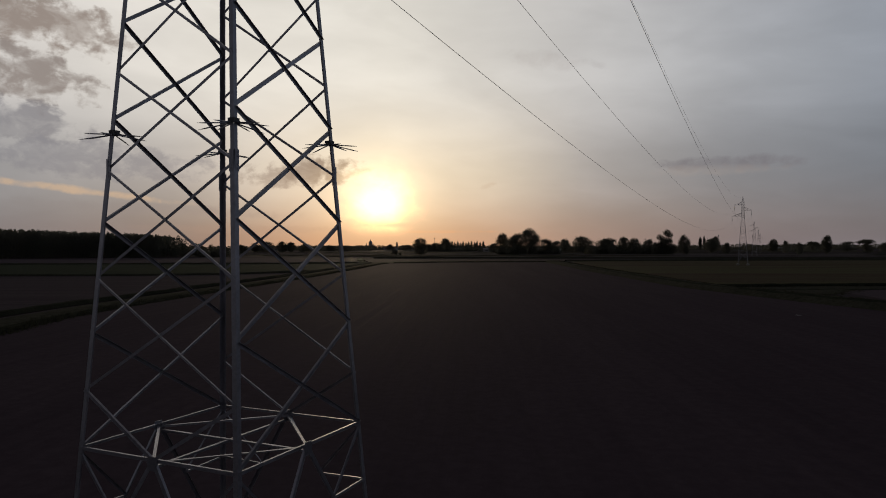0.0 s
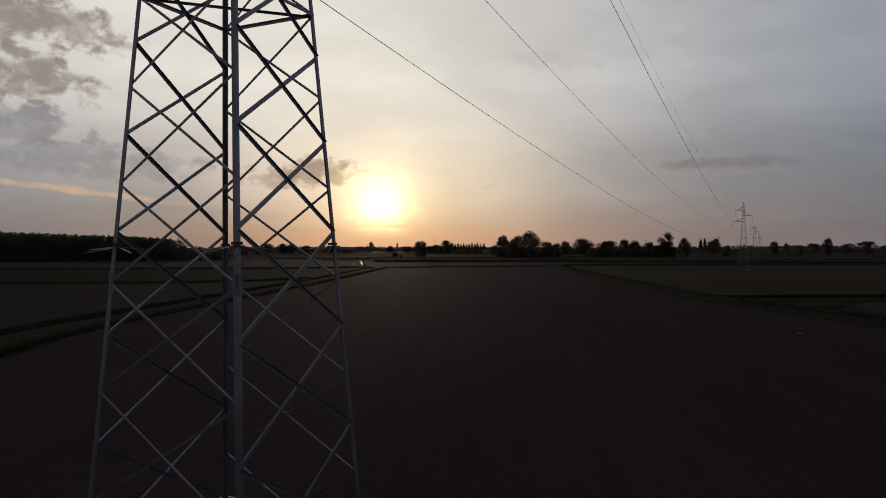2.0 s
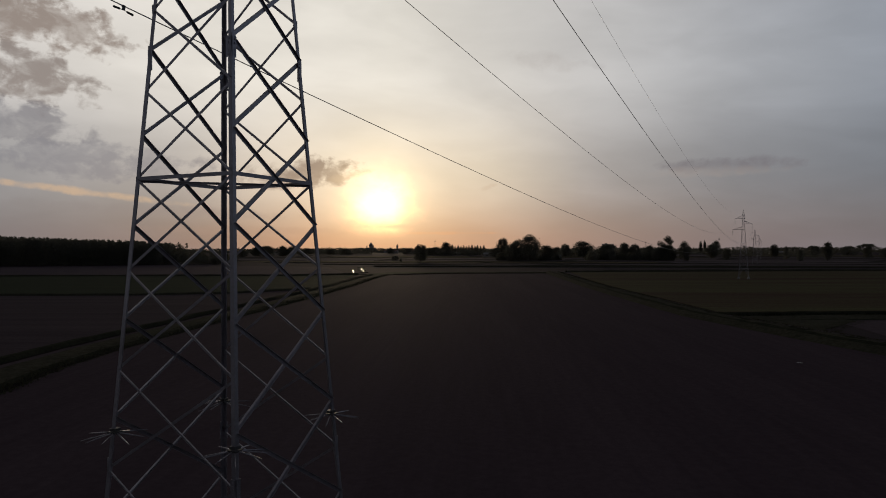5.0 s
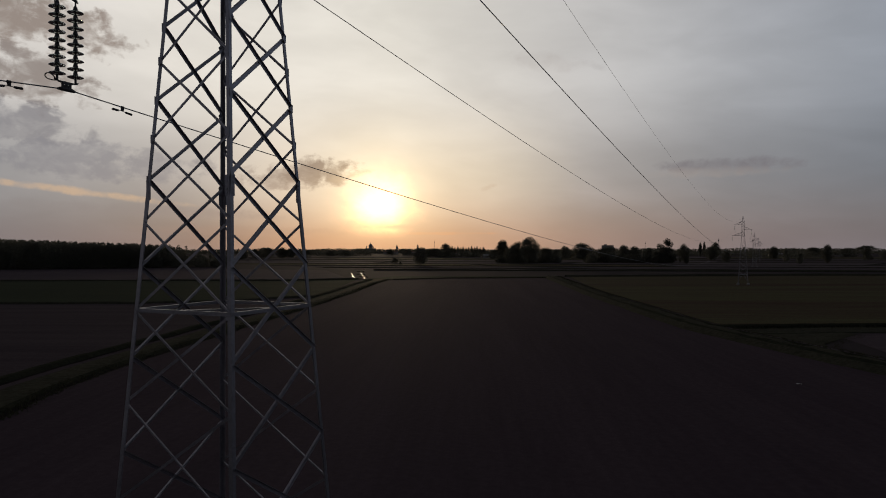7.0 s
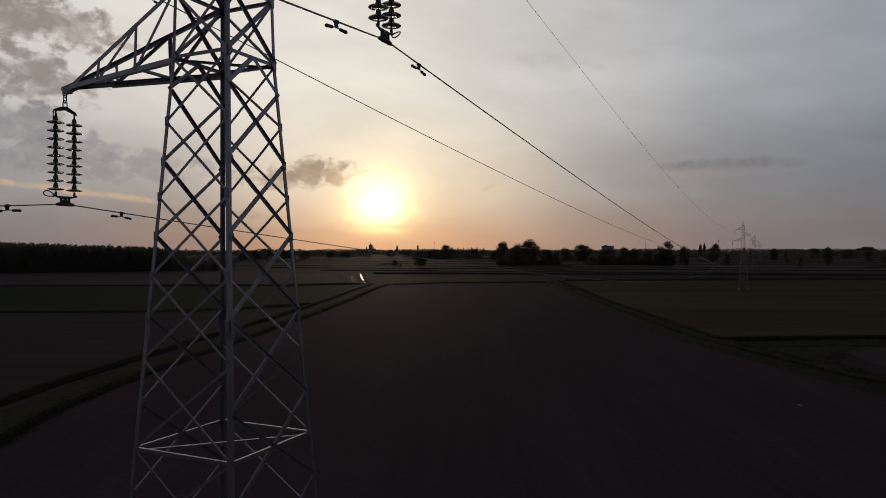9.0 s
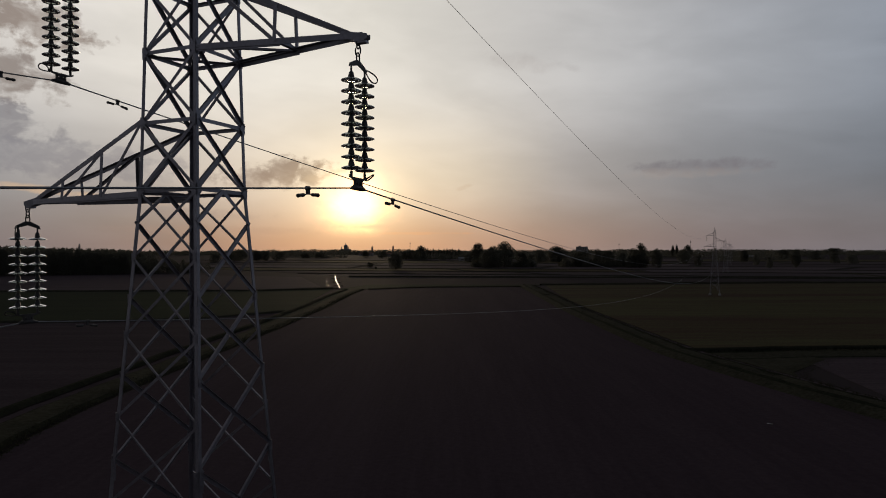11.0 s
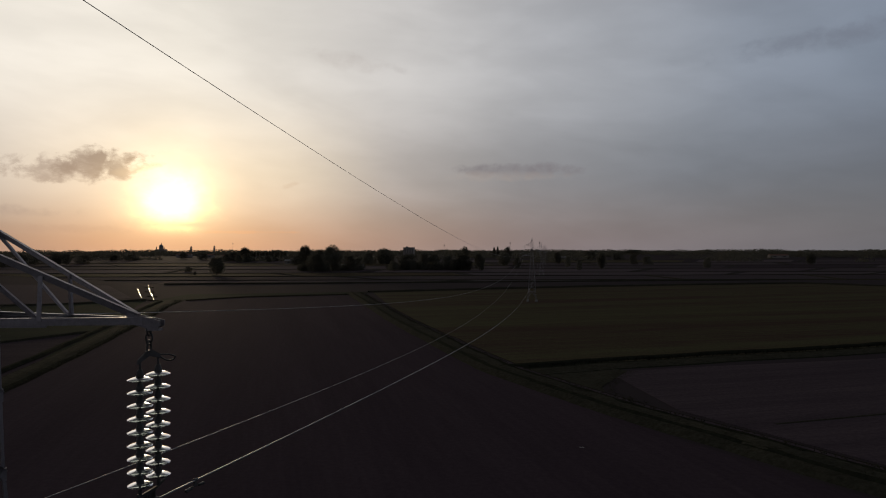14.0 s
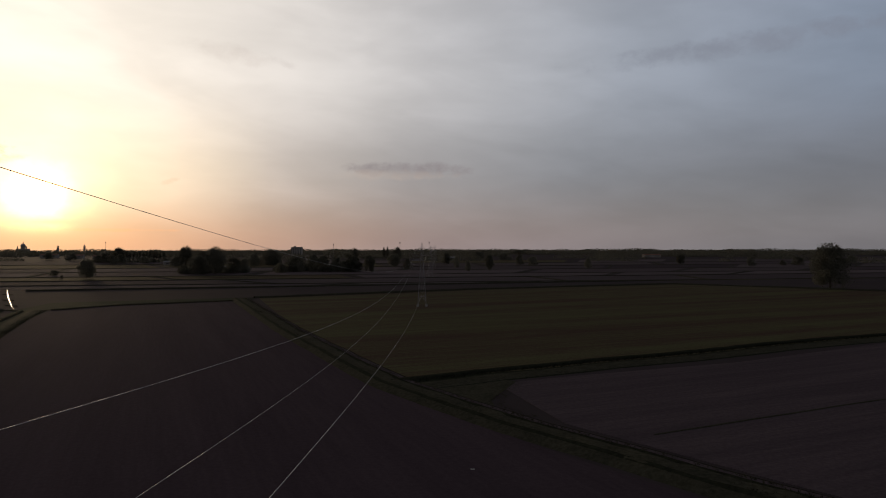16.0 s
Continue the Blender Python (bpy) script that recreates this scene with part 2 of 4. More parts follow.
def make_water():
    m = material("still_water", (0.02, 0.022, 0.02), 0.11, 0.0, (0.012, 0.014, 0.012), 0.1, 1.0, 0.0)
    p = m.node_tree.nodes["Principled BSDF"]
    p.inputs["IOR"].default_value = 1.02             # far below real water, so the mirrored sun dims to yellow
    return m


GLASS, WATER = make_glass(), make_water()


# ---------------------------------------------------------------- mesh helpers
def mesh_of(name, verts, faces, mat, smooth=False):
    me = bpy.data.meshes.new(name)
    me.from_pydata([tuple(v) for v in verts], [], faces)
    me.materials.append(mat)
    if smooth:
        me.polygons.foreach_set("use_smooth", [True] * len(me.polygons))
    me.update()
    return me


def part(name, data, parent, label="", m=None):
    """Links a mesh as one part of a thing."""
    ob = new(name, data)
    ob.parent = parent
    if m is not None:
        ob.matrix_basis = m
    return tagged(ob, label)


def thing(name, label, category, group="", m=None, data=None):
    ob = new(name, data)
    if m is not None:
        ob.matrix_basis = m
    return tagged(ob, label, category, group)


def setting(name, data, label):
    return tagged(new(name, data), label, kind="structure")


def angle_bar(name, a, b, out, size, thick, mat, shift=0.0, outward=False):
    """An L-section bar from a to b: a flat flange facing out, and a second flange along its upper edge, pointing inward or outward."""
    a, b, out = Vector(a), Vector(b), Vector(out).normalized()
    d = (b - a).normalized()
    out = (out - d * out.dot(d)).normalized()
    u = out.cross(d).normalized()
    u = -u if u.z < 0 else u
    turn = 1 if outward else -1
    reach = size * (0.6 if outward else 0.7)
    prof = [(0, 0), (size, 0), (size, thick), (thick, thick), (thick, reach), (0, reach)]
    vs = []
    for p in (a, b):
        for i, j in prof:
            vs.append(p + u * (size / 2 - i) + out * (j * turn + shift))
    fs = [(i, (i + 1) % 6, 6 + (i + 1) % 6, 6 + i) for i in range(6)] + [(3, 2, 1, 0), (5, 4, 3, 0), (6, 7, 8, 9), (6, 9, 10, 11)]
    return mesh_of(name, vs, fs, mat)


def box_verts(c, sx, sy, sz):
    x, y, z = c
    return [(x + i * sx / 2, y + j * sy / 2, z + k * sz / 2) for k in (-1, 1) for j in (-1, 1) for i in (-1, 1)]


BOX = [(0, 2, 3, 1), (4, 5, 7, 6), (0, 1, 5, 4), (2, 6, 7, 3), (0, 4, 6, 2), (1, 3, 7, 5)]


def join(lists):
    """Several (verts, faces) as one."""
    vs, fs = [], []
    for v, f in lists:
        k = len(vs)
        vs += [tuple(p) for p in v]
        fs += [tuple(i + k for i in q) for q in f]
    return vs, fs


def tube(points, r, sides=8, closed=False):
    pts = [Vector(p) for p in points]
    n, vs, fs = len(pts), [], []
    up = Vector((0.0, 0.0, 1.0))
    for i, p in enumerate(pts):
        q = pts[(i + 1) % n] if closed else pts[min(i + 1, n - 1)]
        o = pts[i - 1] if closed or i else pts[0]
        d = (q - o).normalized()
        s = d.cross(up if abs(d.z) < 0.95 else Vector((1, 0, 0))).normalized()
        k = s.cross(d)
        rr = r[i] if isinstance(r, (list, tuple)) else r
        for j in range(sides):
            a = 2 * math.pi * j / sides
            vs.append(p + (s * math.cos(a) + k * math.sin(a)) * rr)
    for i in range(n if closed else n - 1):
        for j in range(sides):
            k = (j + 1) % sides
            i2 = (i + 1) % n
            fs.append((i * sides + j, i * sides + k, i2 * sides + k, i2 * sides + j))
    if not closed:
        fs += [tuple(range(sides))[::-1], tuple(range((n - 1) * sides, n * sides))]
    return vs, fs


def lathe(profile, sides=20, c=(0, 0, 0)):
    vs, fs = [], []
    for r, z in profile:
        for j in range(sides):
            a = 2 * math.pi * j / sides
            vs.append((c[0] + r * math.cos(a), c[1] + r * math.sin(a), c[2] + z))
    for i in range(len(profile) - 1):
        for j in range(sides):
            k = (j + 1) % sides
            fs.append((i * sides + j, i * sides + k, (i + 1) * sides + k, (i + 1) * sides + j))
    fs += [tuple(range(sides))[::-1], tuple(range((len(profile) - 1) * sides, len(profile) * sides))]
    return vs, fs


def plate(name, pts, normal, thick, mat):
    """A flat plate with the given outline, its thickness shared to both sides."""
    n = Vector(normal).normalized() * (thick / 2)
    k = len(pts)
    vs = [Vector(p) + n for p in pts] + [Vector(p) - n for p in pts]
    fs = [tuple(range(k)), tuple(range(2 * k - 1, k - 1, -1))] + [(i, k + i, k + (i + 1) % k, (i + 1) % k) for i in range(k)]
    return mesh_of(name, vs, fs, mat)


# ---------------------------------------------------------------- lattice pylon
LEVELS_A = [2.1, 3.78, 5.41, 6.94, 8.4, 9.79, 11.14, 12.44, 13.65, 14.77, 15.87]      # bracing joints on the two arm-side faces
LEVELS_B = [2.95, 4.6, 6.19, 7.66, 9.13, 10.49, 11.82, 13.06, 14.24, 15.38]             # the other two, half a panel away
LEVELS_TOP = [16.35, 17.35, 18.38, 19.38, 20.4, 21.38]
PEAK = 23.28
CORNERS = [(1, -1), (1, 1), (-1, 1), (-1, -1)]
FACES = [((0, 1), (1, 0, 0)), ((1, 2), (0, 1, 0)), ((2, 3), (-1, 0, 0)), ((3, 0), (0, -1, 0))]


def half_width(z):
    if z < 16.38:
        return 0.963 - 0.0665 * (z - 10.0)
    return 0.5388 - 0.021 * (z - 16.38)


def corner(i, z):
    s = half_width(z)
    return Vector((CORNERS[i][0] * s, CORNERS[i][1] * s, z))


def arm(pylon, side, reach, z, rise, posts):
    """A pointed cross-arm: two bottom chords, two rising chords, posts and diagonals, tip plates."""
    top, b = rise, half_width(z)
    tip = Vector((side * reach, 0, z - 0.03))
    crown = Vector((side * (reach - 0.24), 0, z + 0.05))

    def low(k, s):
        return Vector((side * (b + (reach - b) * k), s * b * (1 - k) + s * 0.02 * k, z))

    def up(k, s):
        a = Vector((side * half_width(top), s * half_width(top), top))
        return a.lerp(crown + Vector((0, s * 0.03, 0)), k)

    for s in (-1, 1):
        n = (0, s, 0.0)
        part("bottom_chord", angle_bar("bottom_chord", low(0, s), low(0.99, s), n, 0.084, 0.009, STEEL), pylon)
        part("top_chord", angle_bar("top_chord", up(0, s), up(1, s), n, 0.07, 0.008, STEEL), pylon)
        part("chord_splice", angle_bar("chord_splice", low(0.0, s) - Vector((0, 0, 0.03)), low(posts[-1] + 0.03, s) - Vector((0, 0, 0.03)), n, 0.07, 0.008, STEEL, -0.013), pylon)
        last = up(0, s)
        for k in posts:
            foot = low(k, s)
            kk = (abs(foot.x) - half_width(top)) / (abs(crown.x) - half_width(top))
            head = up(max(kk, 0.0), s)
            part("arm_post", angle_bar("arm_post", foot, head, n, 0.058, 0.006, STEEL, 0.008), pylon)
            part("arm_diagonal", angle_bar("arm_diagonal", last, foot, n, 0.05, 0.006, STEEL, -0.008), pylon)
            last = head
    for k in posts:
        part("arm_strut", angle_bar("arm_strut", low(k, -1), low(k, 1), (0, 0, -1), 0.06, 0.006, STEEL), pylon)
    part("arm_diagonal", angle_bar("arm_diagonal", low(0, -1), low(posts[0], 1), (0, 0, -1), 0.045, 0.006, STEEL, 0.01), pylon)
    for s in (-1, 1):
        y = s * 0.045
        part("tip_plate", plate("tip_plate", [tip + Vector((side * 0.06, y, -0.02)), tip + Vector((side * 0.06, y, 0.04)), crown + Vector((-side * 0.1, y, 0.04)),
                                              crown + Vector((-side * 0.12, y, -0.07)), tip + Vector((-side * 0.1, y, -0.05)), tip + Vector((0, y, -0.05))],
                                (0, 1, 0), 0.01, STEEL), pylon)
    part("hanger", mesh_of("hanger", *join([(box_verts(tip + Vector((-side * 0.04, 0, -0.06)), 0.16, 0.09, 0.03), BOX)]), STEEL), pylon)


def gusset(pylon, i, face, z, size=0.13):
    """A corner plate where bars meet the leg."""
    (a, b), n = FACES[face]
    here, other = corner(i, z), corner(b if i == a else a, z)
    e = (other - here).normalized()
    up = Vector((0, 0, 1))
    pts = [here + up * size, here + e * size * 0.5 + up * size, here + e * size * 1.35, here + e * size * 0.5 - up * size, here - up * size]
    pts = [p + Vector(n) * 0.014 for p in pts]
    part("gusset_plate", plate("gusset_plate", pts, n, 0.008, STEEL), pylon)


def spike_guard(pylon, i, z):
    """A collar with pointed rods that keeps climbers off."""
    c = corner(i, z)
    cx, cy = CORNERS[i]
    inner = Vector((-cx, -cy, 0)).normalized()
    guard = part("spike_guard", mesh_of("spike_guard", *join([(box_verts(c + inner * 0.05, 0.15, 0.15, 0.025), BOX), (box_verts(c + inner * 0.06 + Vector((0, 0, 0.04)), 0.11, 0.11, 0.04), BOX)]), IRON),
                 pylon, "iron collar with pale anti-climbing spikes")
    base = math.atan2(cy, cx)
    for k in range(9):
        a = base + radians(-152 + k * 38 + (3 if k % 2 else -3))
        d = Vector((math.cos(a), math.sin(a), -0.1 - 0.1 * (k % 3 == 1)))
        part("spike", mesh_of("spike", *tube([c + inner * 0.06 + d * 0.06, c + inner * 0.06 + d * 0.38, c + inner * 0.06 + d * 0.48], [0.0105, 0.0095, 0.002], 5), STEEL), guard)


def make_pylon():
    pylon = thing("lattice_pylon", "tall galvanised steel lattice pylon with three cross-arms", "pylon", "pylons of the power line")
    # legs, in three lengths with lapped joints
    for i in range(4):
        cx, cy = CORNERS[i]
        for z0, z1, s in ((-1.5, 6.25, 0.077), (6.2, 12.35, 0.068), (12.3, 16.38, 0.058), (16.38, 21.38, 0.052)):
            a, b = corner(i, z0), corner(i, z1)
            vs = []
            for p in (a, b):
                for u, v in ((0, 0), (s, 0), (s, 0.011), (0.011, 0.011), (0.011, s), (0, s)):
                    vs.append(p + Vector((-cx * u, -cy * v, 0)))
            fs = [(k, (k + 1) % 6, 6 + (k + 1) % 6, 6 + k) for k in range(6)] + [(3, 2, 1, 0), (5, 4, 3, 0), (6, 7, 8, 9), (6, 9, 10, 11)]
            if cx * cy < 0:
                fs = [f[::-1] for f in fs]
            part("leg", mesh_of("leg", vs, fs, STEEL), pylon)
        for z in (6.2, 12.3):
            c = corner(i, z)
            vs, fs = join([(box_verts(c + Vector((-cx * 0.045, cy * 0.006, 0)), 0.074, 0.01, 0.3), BOX), (box_verts(c + Vector((cx * 0.006, -cy * 0.045, 0)), 0.01, 0.074, 0.3), BOX)]
                          + [(box_verts(c + Vector((-cx * 0.045, cy * 0.016, k * 0.055)), 0.022, 0.01, 0.022), BOX) for k in (-2, -1, 1, 2)]
                          + [(box_verts(c + Vector((cx * 0.016, -cy * 0.055, k * 0.055)), 0.01, 0.022, 0.022), BOX) for k in (-2, -1, 1, 2)])
            part("splice_plate", mesh_of("splice_plate", vs, fs, STEEL), pylon)
        part("footing", mesh_of("footing", *lathe([(0.5, -0.5), (0.5, 0.25), (0.42, 0.5), (0.36, 0.55)], 16, corner(i, -1.65) + Vector((-cx * 0.05, -cy * 0.05, 0))), CONCRETE), pylon, "weathered concrete footing")

    def brace(f, i, zi, j, zj, size, outer):
        n = FACES[f][1]
        p, q = corner(i, zi), corner(j, zj)
        e = (q - p).normalized() * 0.028
        part("brace", angle_bar("brace", p + e, q - e, n, size, 0.006, STEEL, -0.006 if outer else -0.014, outer), pylon)

    for f, ((a, b), n) in enumerate(FACES):
        side_face = f in (0, 2)
        levels, size = (LEVELS_A, 0.056) if side_face else (LEVELS_B, 0.042)
        levels = list(levels) + ([] if side_face else [16.35])
        for z0, z1 in zip(levels, levels[1:]):
            brace(f, a, z0, b, z1, size, False)
            brace(f, b, z0, a, z1, size, f != 2)
        mid_ring = (corner(a, 2.1) + corner(b, 2.1)) / 2
        if side_face:
            crown = (corner(a, 16.35) + corner(b, 16.35)) / 2
            for i in (a, b):
                part("brace", angle_bar("brace", corner(i, 15.87), crown, n, 0.06, 0.006, STEEL, 0.012), pylon)
        else:
            for i in (a, b):
                part("brace", angle_bar("brace", corner(i, 2.95), mid_ring, n, 0.05, 0.006, STEEL, 0.012), pylon)
        # splayed foot: ring, its middle joint, and bars down to the footings
        for i in (a, b):
            part("ring_bar", angle_bar("ring_bar", corner(i, 2.1), mid_ring, n, 0.048, 0.006, STEEL, 0.004), pylon)
            part("foot_brace", angle_bar("foot_brace", mid_ring, corner(i, -0.55), n, 0.06, 0.007, STEEL, 0.012), pylon)
            third = mid_ring.lerp(corner(i, -0.55), 0.37)
            part("foot_strut", angle_bar("foot_strut", corner(i, third.z + 0.02), third, n, 0.04, 0.005, STEEL, -0.01), pylon)
            part("foot_strut", angle_bar("foot_strut", corner(i, 2.05), third, n, 0.04, 0.005, STEEL, -0.01), pylon)
        part("gusset_plate", plate("gusset_plate", [mid_ring + Vector(n) * 0.02 + Vector((e * (1 - abs(n[0])), e * (1 - abs(n[1])), h)) for e, h in
                                                    ((-0.07, 0.06), (0.07, 0.06), (0.1, -0.03), (0.06, -0.14), (-0.06, -0.14), (-0.1, -0.03))], n, 0.008, STEEL), pylon)
        # horizontal frames
        for z, s in ((10.49, 0.056), *((q, 0.056) for q in LEVELS_TOP)):
            part("horizontal_bar", angle_bar("horizontal_bar", corner(a, z), corner(b, z), n, s, 0.007, STEEL, 0.004), pylon)
        for z0, z1 in zip(LEVELS_TOP, LEVELS_TOP[1:]):
            brace(f, a, z0, b, z1, 0.062 if side_face else 0.05, False)
            brace(f, b, z0, a, z1, 0.062 if side_face else 0.05, f != 2)
        for z in LEVELS_TOP:
            for i in (a, b):
                gusset(pylon, i, f, z, 0.085)
        for z in levels[-4:-1]:
            for i in (a, b):
                gusset(pylon, i, f, z, 0.065)
        # pointed top
        apex = Vector((0, 0, PEAK))
        m0, m1 = [corner(i, 21.38).lerp(apex, 0.5) for i in (a, b)]
        part("brace", angle_bar("brace", corner(a, 21.38), m1, n, 0.045, 0.006, STEEL, 0.012), pylon)
        part("brace", angle_bar("brace", corner(b, 21.38), m0, n, 0.045, 0.006, STEEL, -0.012), pylon)
        part("horizontal_bar", angle_bar("horizontal_bar", m0, m1, n, 0.045, 0.006, STEEL), pylon)
    for i in range(4):
        cx, cy = CORNERS[i]
        part("peak_leg", angle_bar("peak_leg", corner(i, 21.38), Vector((cx * 0.03, cy * 0.03, PEAK)), (cx, cy, 0), 0.075, 0.008, STEEL), pylon)
    mids = [(corner(a, 2.08) + corner(b, 2.08)) / 2 for (a, b), n in FACES]
    for k in range(4):
        part("ring_bar", angle_bar("ring_bar", mids[k], mids[(k + 1) % 4], (0, 0, 1), 0.045, 0.006, STEEL), pylon)
    part("ring_bar", angle_bar("ring_bar", mids[0], mids[2], (0, 0, 1), 0.05, 0.006, STEEL, -0.05), pylon)
    part("ring_bar", angle_bar("ring_bar", mids[1], mids[3], (0, 0, 1), 0.05, 0.006, STEEL, -0.06), pylon)
    for z in (10.47, 16.33, 18.36, 20.38):
        part("plan_brace", angle_bar("plan_brace", corner(3, z), corner(1, z), (0, 0, 1), 0.05, 0.006, STEEL), pylon)
        if z > 16:
            part("plan_brace", angle_bar("plan_brace", corner(0, z), corner(2, z), (0, 0, 1), 0.05, 0.006, STEEL, -0.015), pylon)
    for i in range(4):
        spike_guard(pylon, i, 6.72)
    arm(pylon, -1, 3.63, 16.31, 17.38, (0.31, 0.66))
    arm(pylon, 1, 2.95, 18.37, 19.43, (0.48,))
    arm(pylon, -1, 2.82, 20.37, 21.4, (0.5,))
    part("earth_wire_clamp", mesh_of("earth_wire_clamp", *join([(box_verts((0, 0, PEAK + 0.06), 0.06, 0.16, 0.14), BOX), (box_verts((0, 0, PEAK - 0.04), 0.1, 0.1, 0.08), BOX)]), IRON), pylon)
    return pylon


# ---------------------------------------------------------------- insulators and wires
CLAMPS = {"low": (-3.63, 14.25), "mid": (2.87, 16.32), "top": (-2.82, 18.3)}
SPAN = Vector((5.2, 267.7, 0.0))
FOOT = 1.65                             # height of the pylon's base line over the fields
LINE_TURN = -math.degrees(math.atan2(SPAN.x, SPAN.y))
DISC = mesh_of("glass_disc", *lathe([(0.03, 0.026), (0.06, 0.022), (0.1, 0.012), (0.134, -0.002), (0.139, -0.01), (0.134, -0.016), (0.112, -0.008), (0.106, -0.024), (0.098, -0.024),
                                     (0.092, -0.004), (0.04, -0.002)], 28), GLASS, True)
CAP = mesh_of("cap", *lathe([(0.01, -0.06), (0.013, 0.0), (0.042, 0.006), (0.044, 0.02), (0.036, 0.05), (0.03, 0.078), (0.018, 0.092)], 12), IRON, True)


def loop(c, length, width, turn, drop):
    """A racket-shaped arcing ring from c."""
    pts = []
    for k in range(18):
        a = 2 * math.pi * k / 18
        u = (1 - math.cos(a)) / 2 * length
        v = math.sin(a) * width * (0.35 + 0.65 * u / length)
        pts.append(Vector(c) + Vector((v * 0.6, turn * u, drop * u + v * 0.5)))
    return pts


def oval(c, wide, tall, side):
    """An upright oval ring round c, turned a quarter towards the tower."""
    return [Vector(c) + Vector((0.7 * wide * math.cos(a), 0.7 * side * wide * math.cos(a), tall * math.sin(a))) for a in [2 * math.pi * k / 20 for k in range(20)]]


def make_string(side):
    """Two parallel strings of nine discs between two yokes. The clamp groove is the origin."""
    s = thing("insulator_string", "double string of nine greenish glass insulator discs", "insulator", "suspension insulators")
    for y in (-0.18, 0.18):
        for k in range(9):
            z = 0.262 + 0.146 * k
            disc = part("glass_disc", DISC, s, "clear glass disc", pose(0, y, z))
            part("cap", CAP, disc, "dark iron cap", pose(0, 0, 0.018))
        part("ball_link", mesh_of("ball_link", *tube([(0, y, 0.262 + 9 * 0.146 - 0.05), (0, y, 0.262 + 9 * 0.146 + 0.05)], 0.014, 8), IRON), s)
        part("ball_link", mesh_of("ball_link", *tube([(0, y, 0.14), (0, y, 0.215)], 0.02, 8), IRON), s)
    part("lower_yoke", plate("lower_yoke", [(0, -0.235, 0.165), (0, -0.15, 0.138), (0, 0.15, 0.138), (0, 0.235, 0.165), (0, 0.225, 0.13), (0, 0.06, 0.088), (0, -0.06, 0.088), (0, -0.225, 0.13)], (1, 0, 0), 0.022, IRON), s)
    part("upper_yoke", plate("upper_yoke", [(0, -0.235, 1.595), (0, -0.21, 1.65), (0, -0.045, 1.725), (0, 0.045, 1.725), (0, 0.21, 1.65), (0, 0.235, 1.595), (0, 0.13, 1.625), (0, 0.0, 1.66), (0, -0.13, 1.625)], (1, 0, 0), 0.022, IRON), s)
    for z0, flat in ((1.7, 0), (1.8, 1), (1.9, 0)):
        ring = []
        for k in range(14):
            a = 2 * math.pi * k / 14
            u, v = 0.04 * math.cos(a), 0.075 * math.sin(a)
            ring.append((u if flat else 0, 0 if flat else u, z0 + 0.06 + v))
        part("shackle", mesh_of("shackle", *tube(ring, 0.0105, 6, True), IRON, True), s)
    part("suspension_clamp", mesh_of("suspension_clamp", *join([
        tube([(0, -0.17, -0.012), (0, -0.09, 0.0), (0, 0.09, 0.0), (0, 0.17, -0.012)], [0.022, 0.038, 0.038, 0.022], 10),
        (box_verts((0, 0, 0.055), 0.03, 0.05, 0.075), BOX), (box_verts((0, -0.075, 0.055), 0.05, 0.018, 0.11), BOX), (box_verts((0, 0.075, 0.055), 0.05, 0.018, 0.11), BOX),
        (box_verts((0, -0.035, 0.05), 0.05, 0.014, 0.05), BOX), (box_verts((0, 0.035, 0.05), 0.05, 0.014, 0.05), BOX)]), IRON), s)
    top_horn = loop((0, side * 0.21, 1.64), 0.32, 0.085, side, -0.3) if side > 0 else oval((0, side * 0.19, 1.5), 0.19, 0.13, side)
    part("arcing_horn", mesh_of("arcing_horn", *tube(top_horn, 0.01, 6, True), IRON, True), s)
    part("arcing_horn", mesh_of("arcing_horn", *tube(loop((0, side * 0.2, 0.13), 0.2, 0.1, side, 0.3), 0.01, 6, True), IRON, True), s)
    return s


def make_damper():
    """A vibration damper: clamp, short messenger wire, two slotted weights."""
    d = thing("vibration_damper", "dark iron dumbbell damper clamped under the conductor", "damper", "dampers on the conductors")
    part("clamp", mesh_of("clamp", *join([(box_verts((0, 0, -0.035), 0.03, 0.05, 0.08), BOX), tube([(0, -0.03, 0), (0, 0.03, 0)], 0.026, 8)]), IRON), d)
    part("messenger_wire", mesh_of("messenger_wire", *tube([(0, -0.2, -0.085), (0, 0, -0.07), (0, 0.2, -0.085)], 0.007, 6), IRON), d)
    for s in (-1, 1):
        part("weight", mesh_of("weight", *tube([(0, s * 0.08, -0.076), (0, s * 0.1, -0.08), (0, s * 0.17, -0.083), (0, s * 0.21, -0.086), (0, s * 0.23, -0.088)], [0.017, 0.023, 0.021, 0.026, 0.016], 8), IRON), d)
    return d


def make_far_string():
    """The same double string for the pylons along the line, each string as one turned body."""
    s = thing("insulator_string", "distant double string of glass insulator discs", "insulator", "suspension insulators")
    prof = []
    for k in range(9):
        z = 0.2 + 0.146 * k
        prof += [(0.03, z), (0.125, z + 0.05), (0.05, z + 0.09), (0.035, z + 0.14)]
    for y in (-0.18, 0.18):
        part("disc_string", mesh_of("disc_string", *lathe(prof, 8, (0, y, 0)), GLASS), s)
    for z in (0.12, 1.62):
        part("yoke", mesh_of("yoke", box_verts((0, 0, z), 0.03, 0.46, 0.07), BOX, IRON), s)
    part("hanger_link", mesh_of("hanger_link", *tube([(0, 0, 1.62), (0, 0, 1.95)], 0.02, 6), IRON), s)
    part("clamp", mesh_of("clamp", *tube([(0, -0.15, 0), (0, 0.15, 0)], 0.035, 8), IRON), s)
    return s


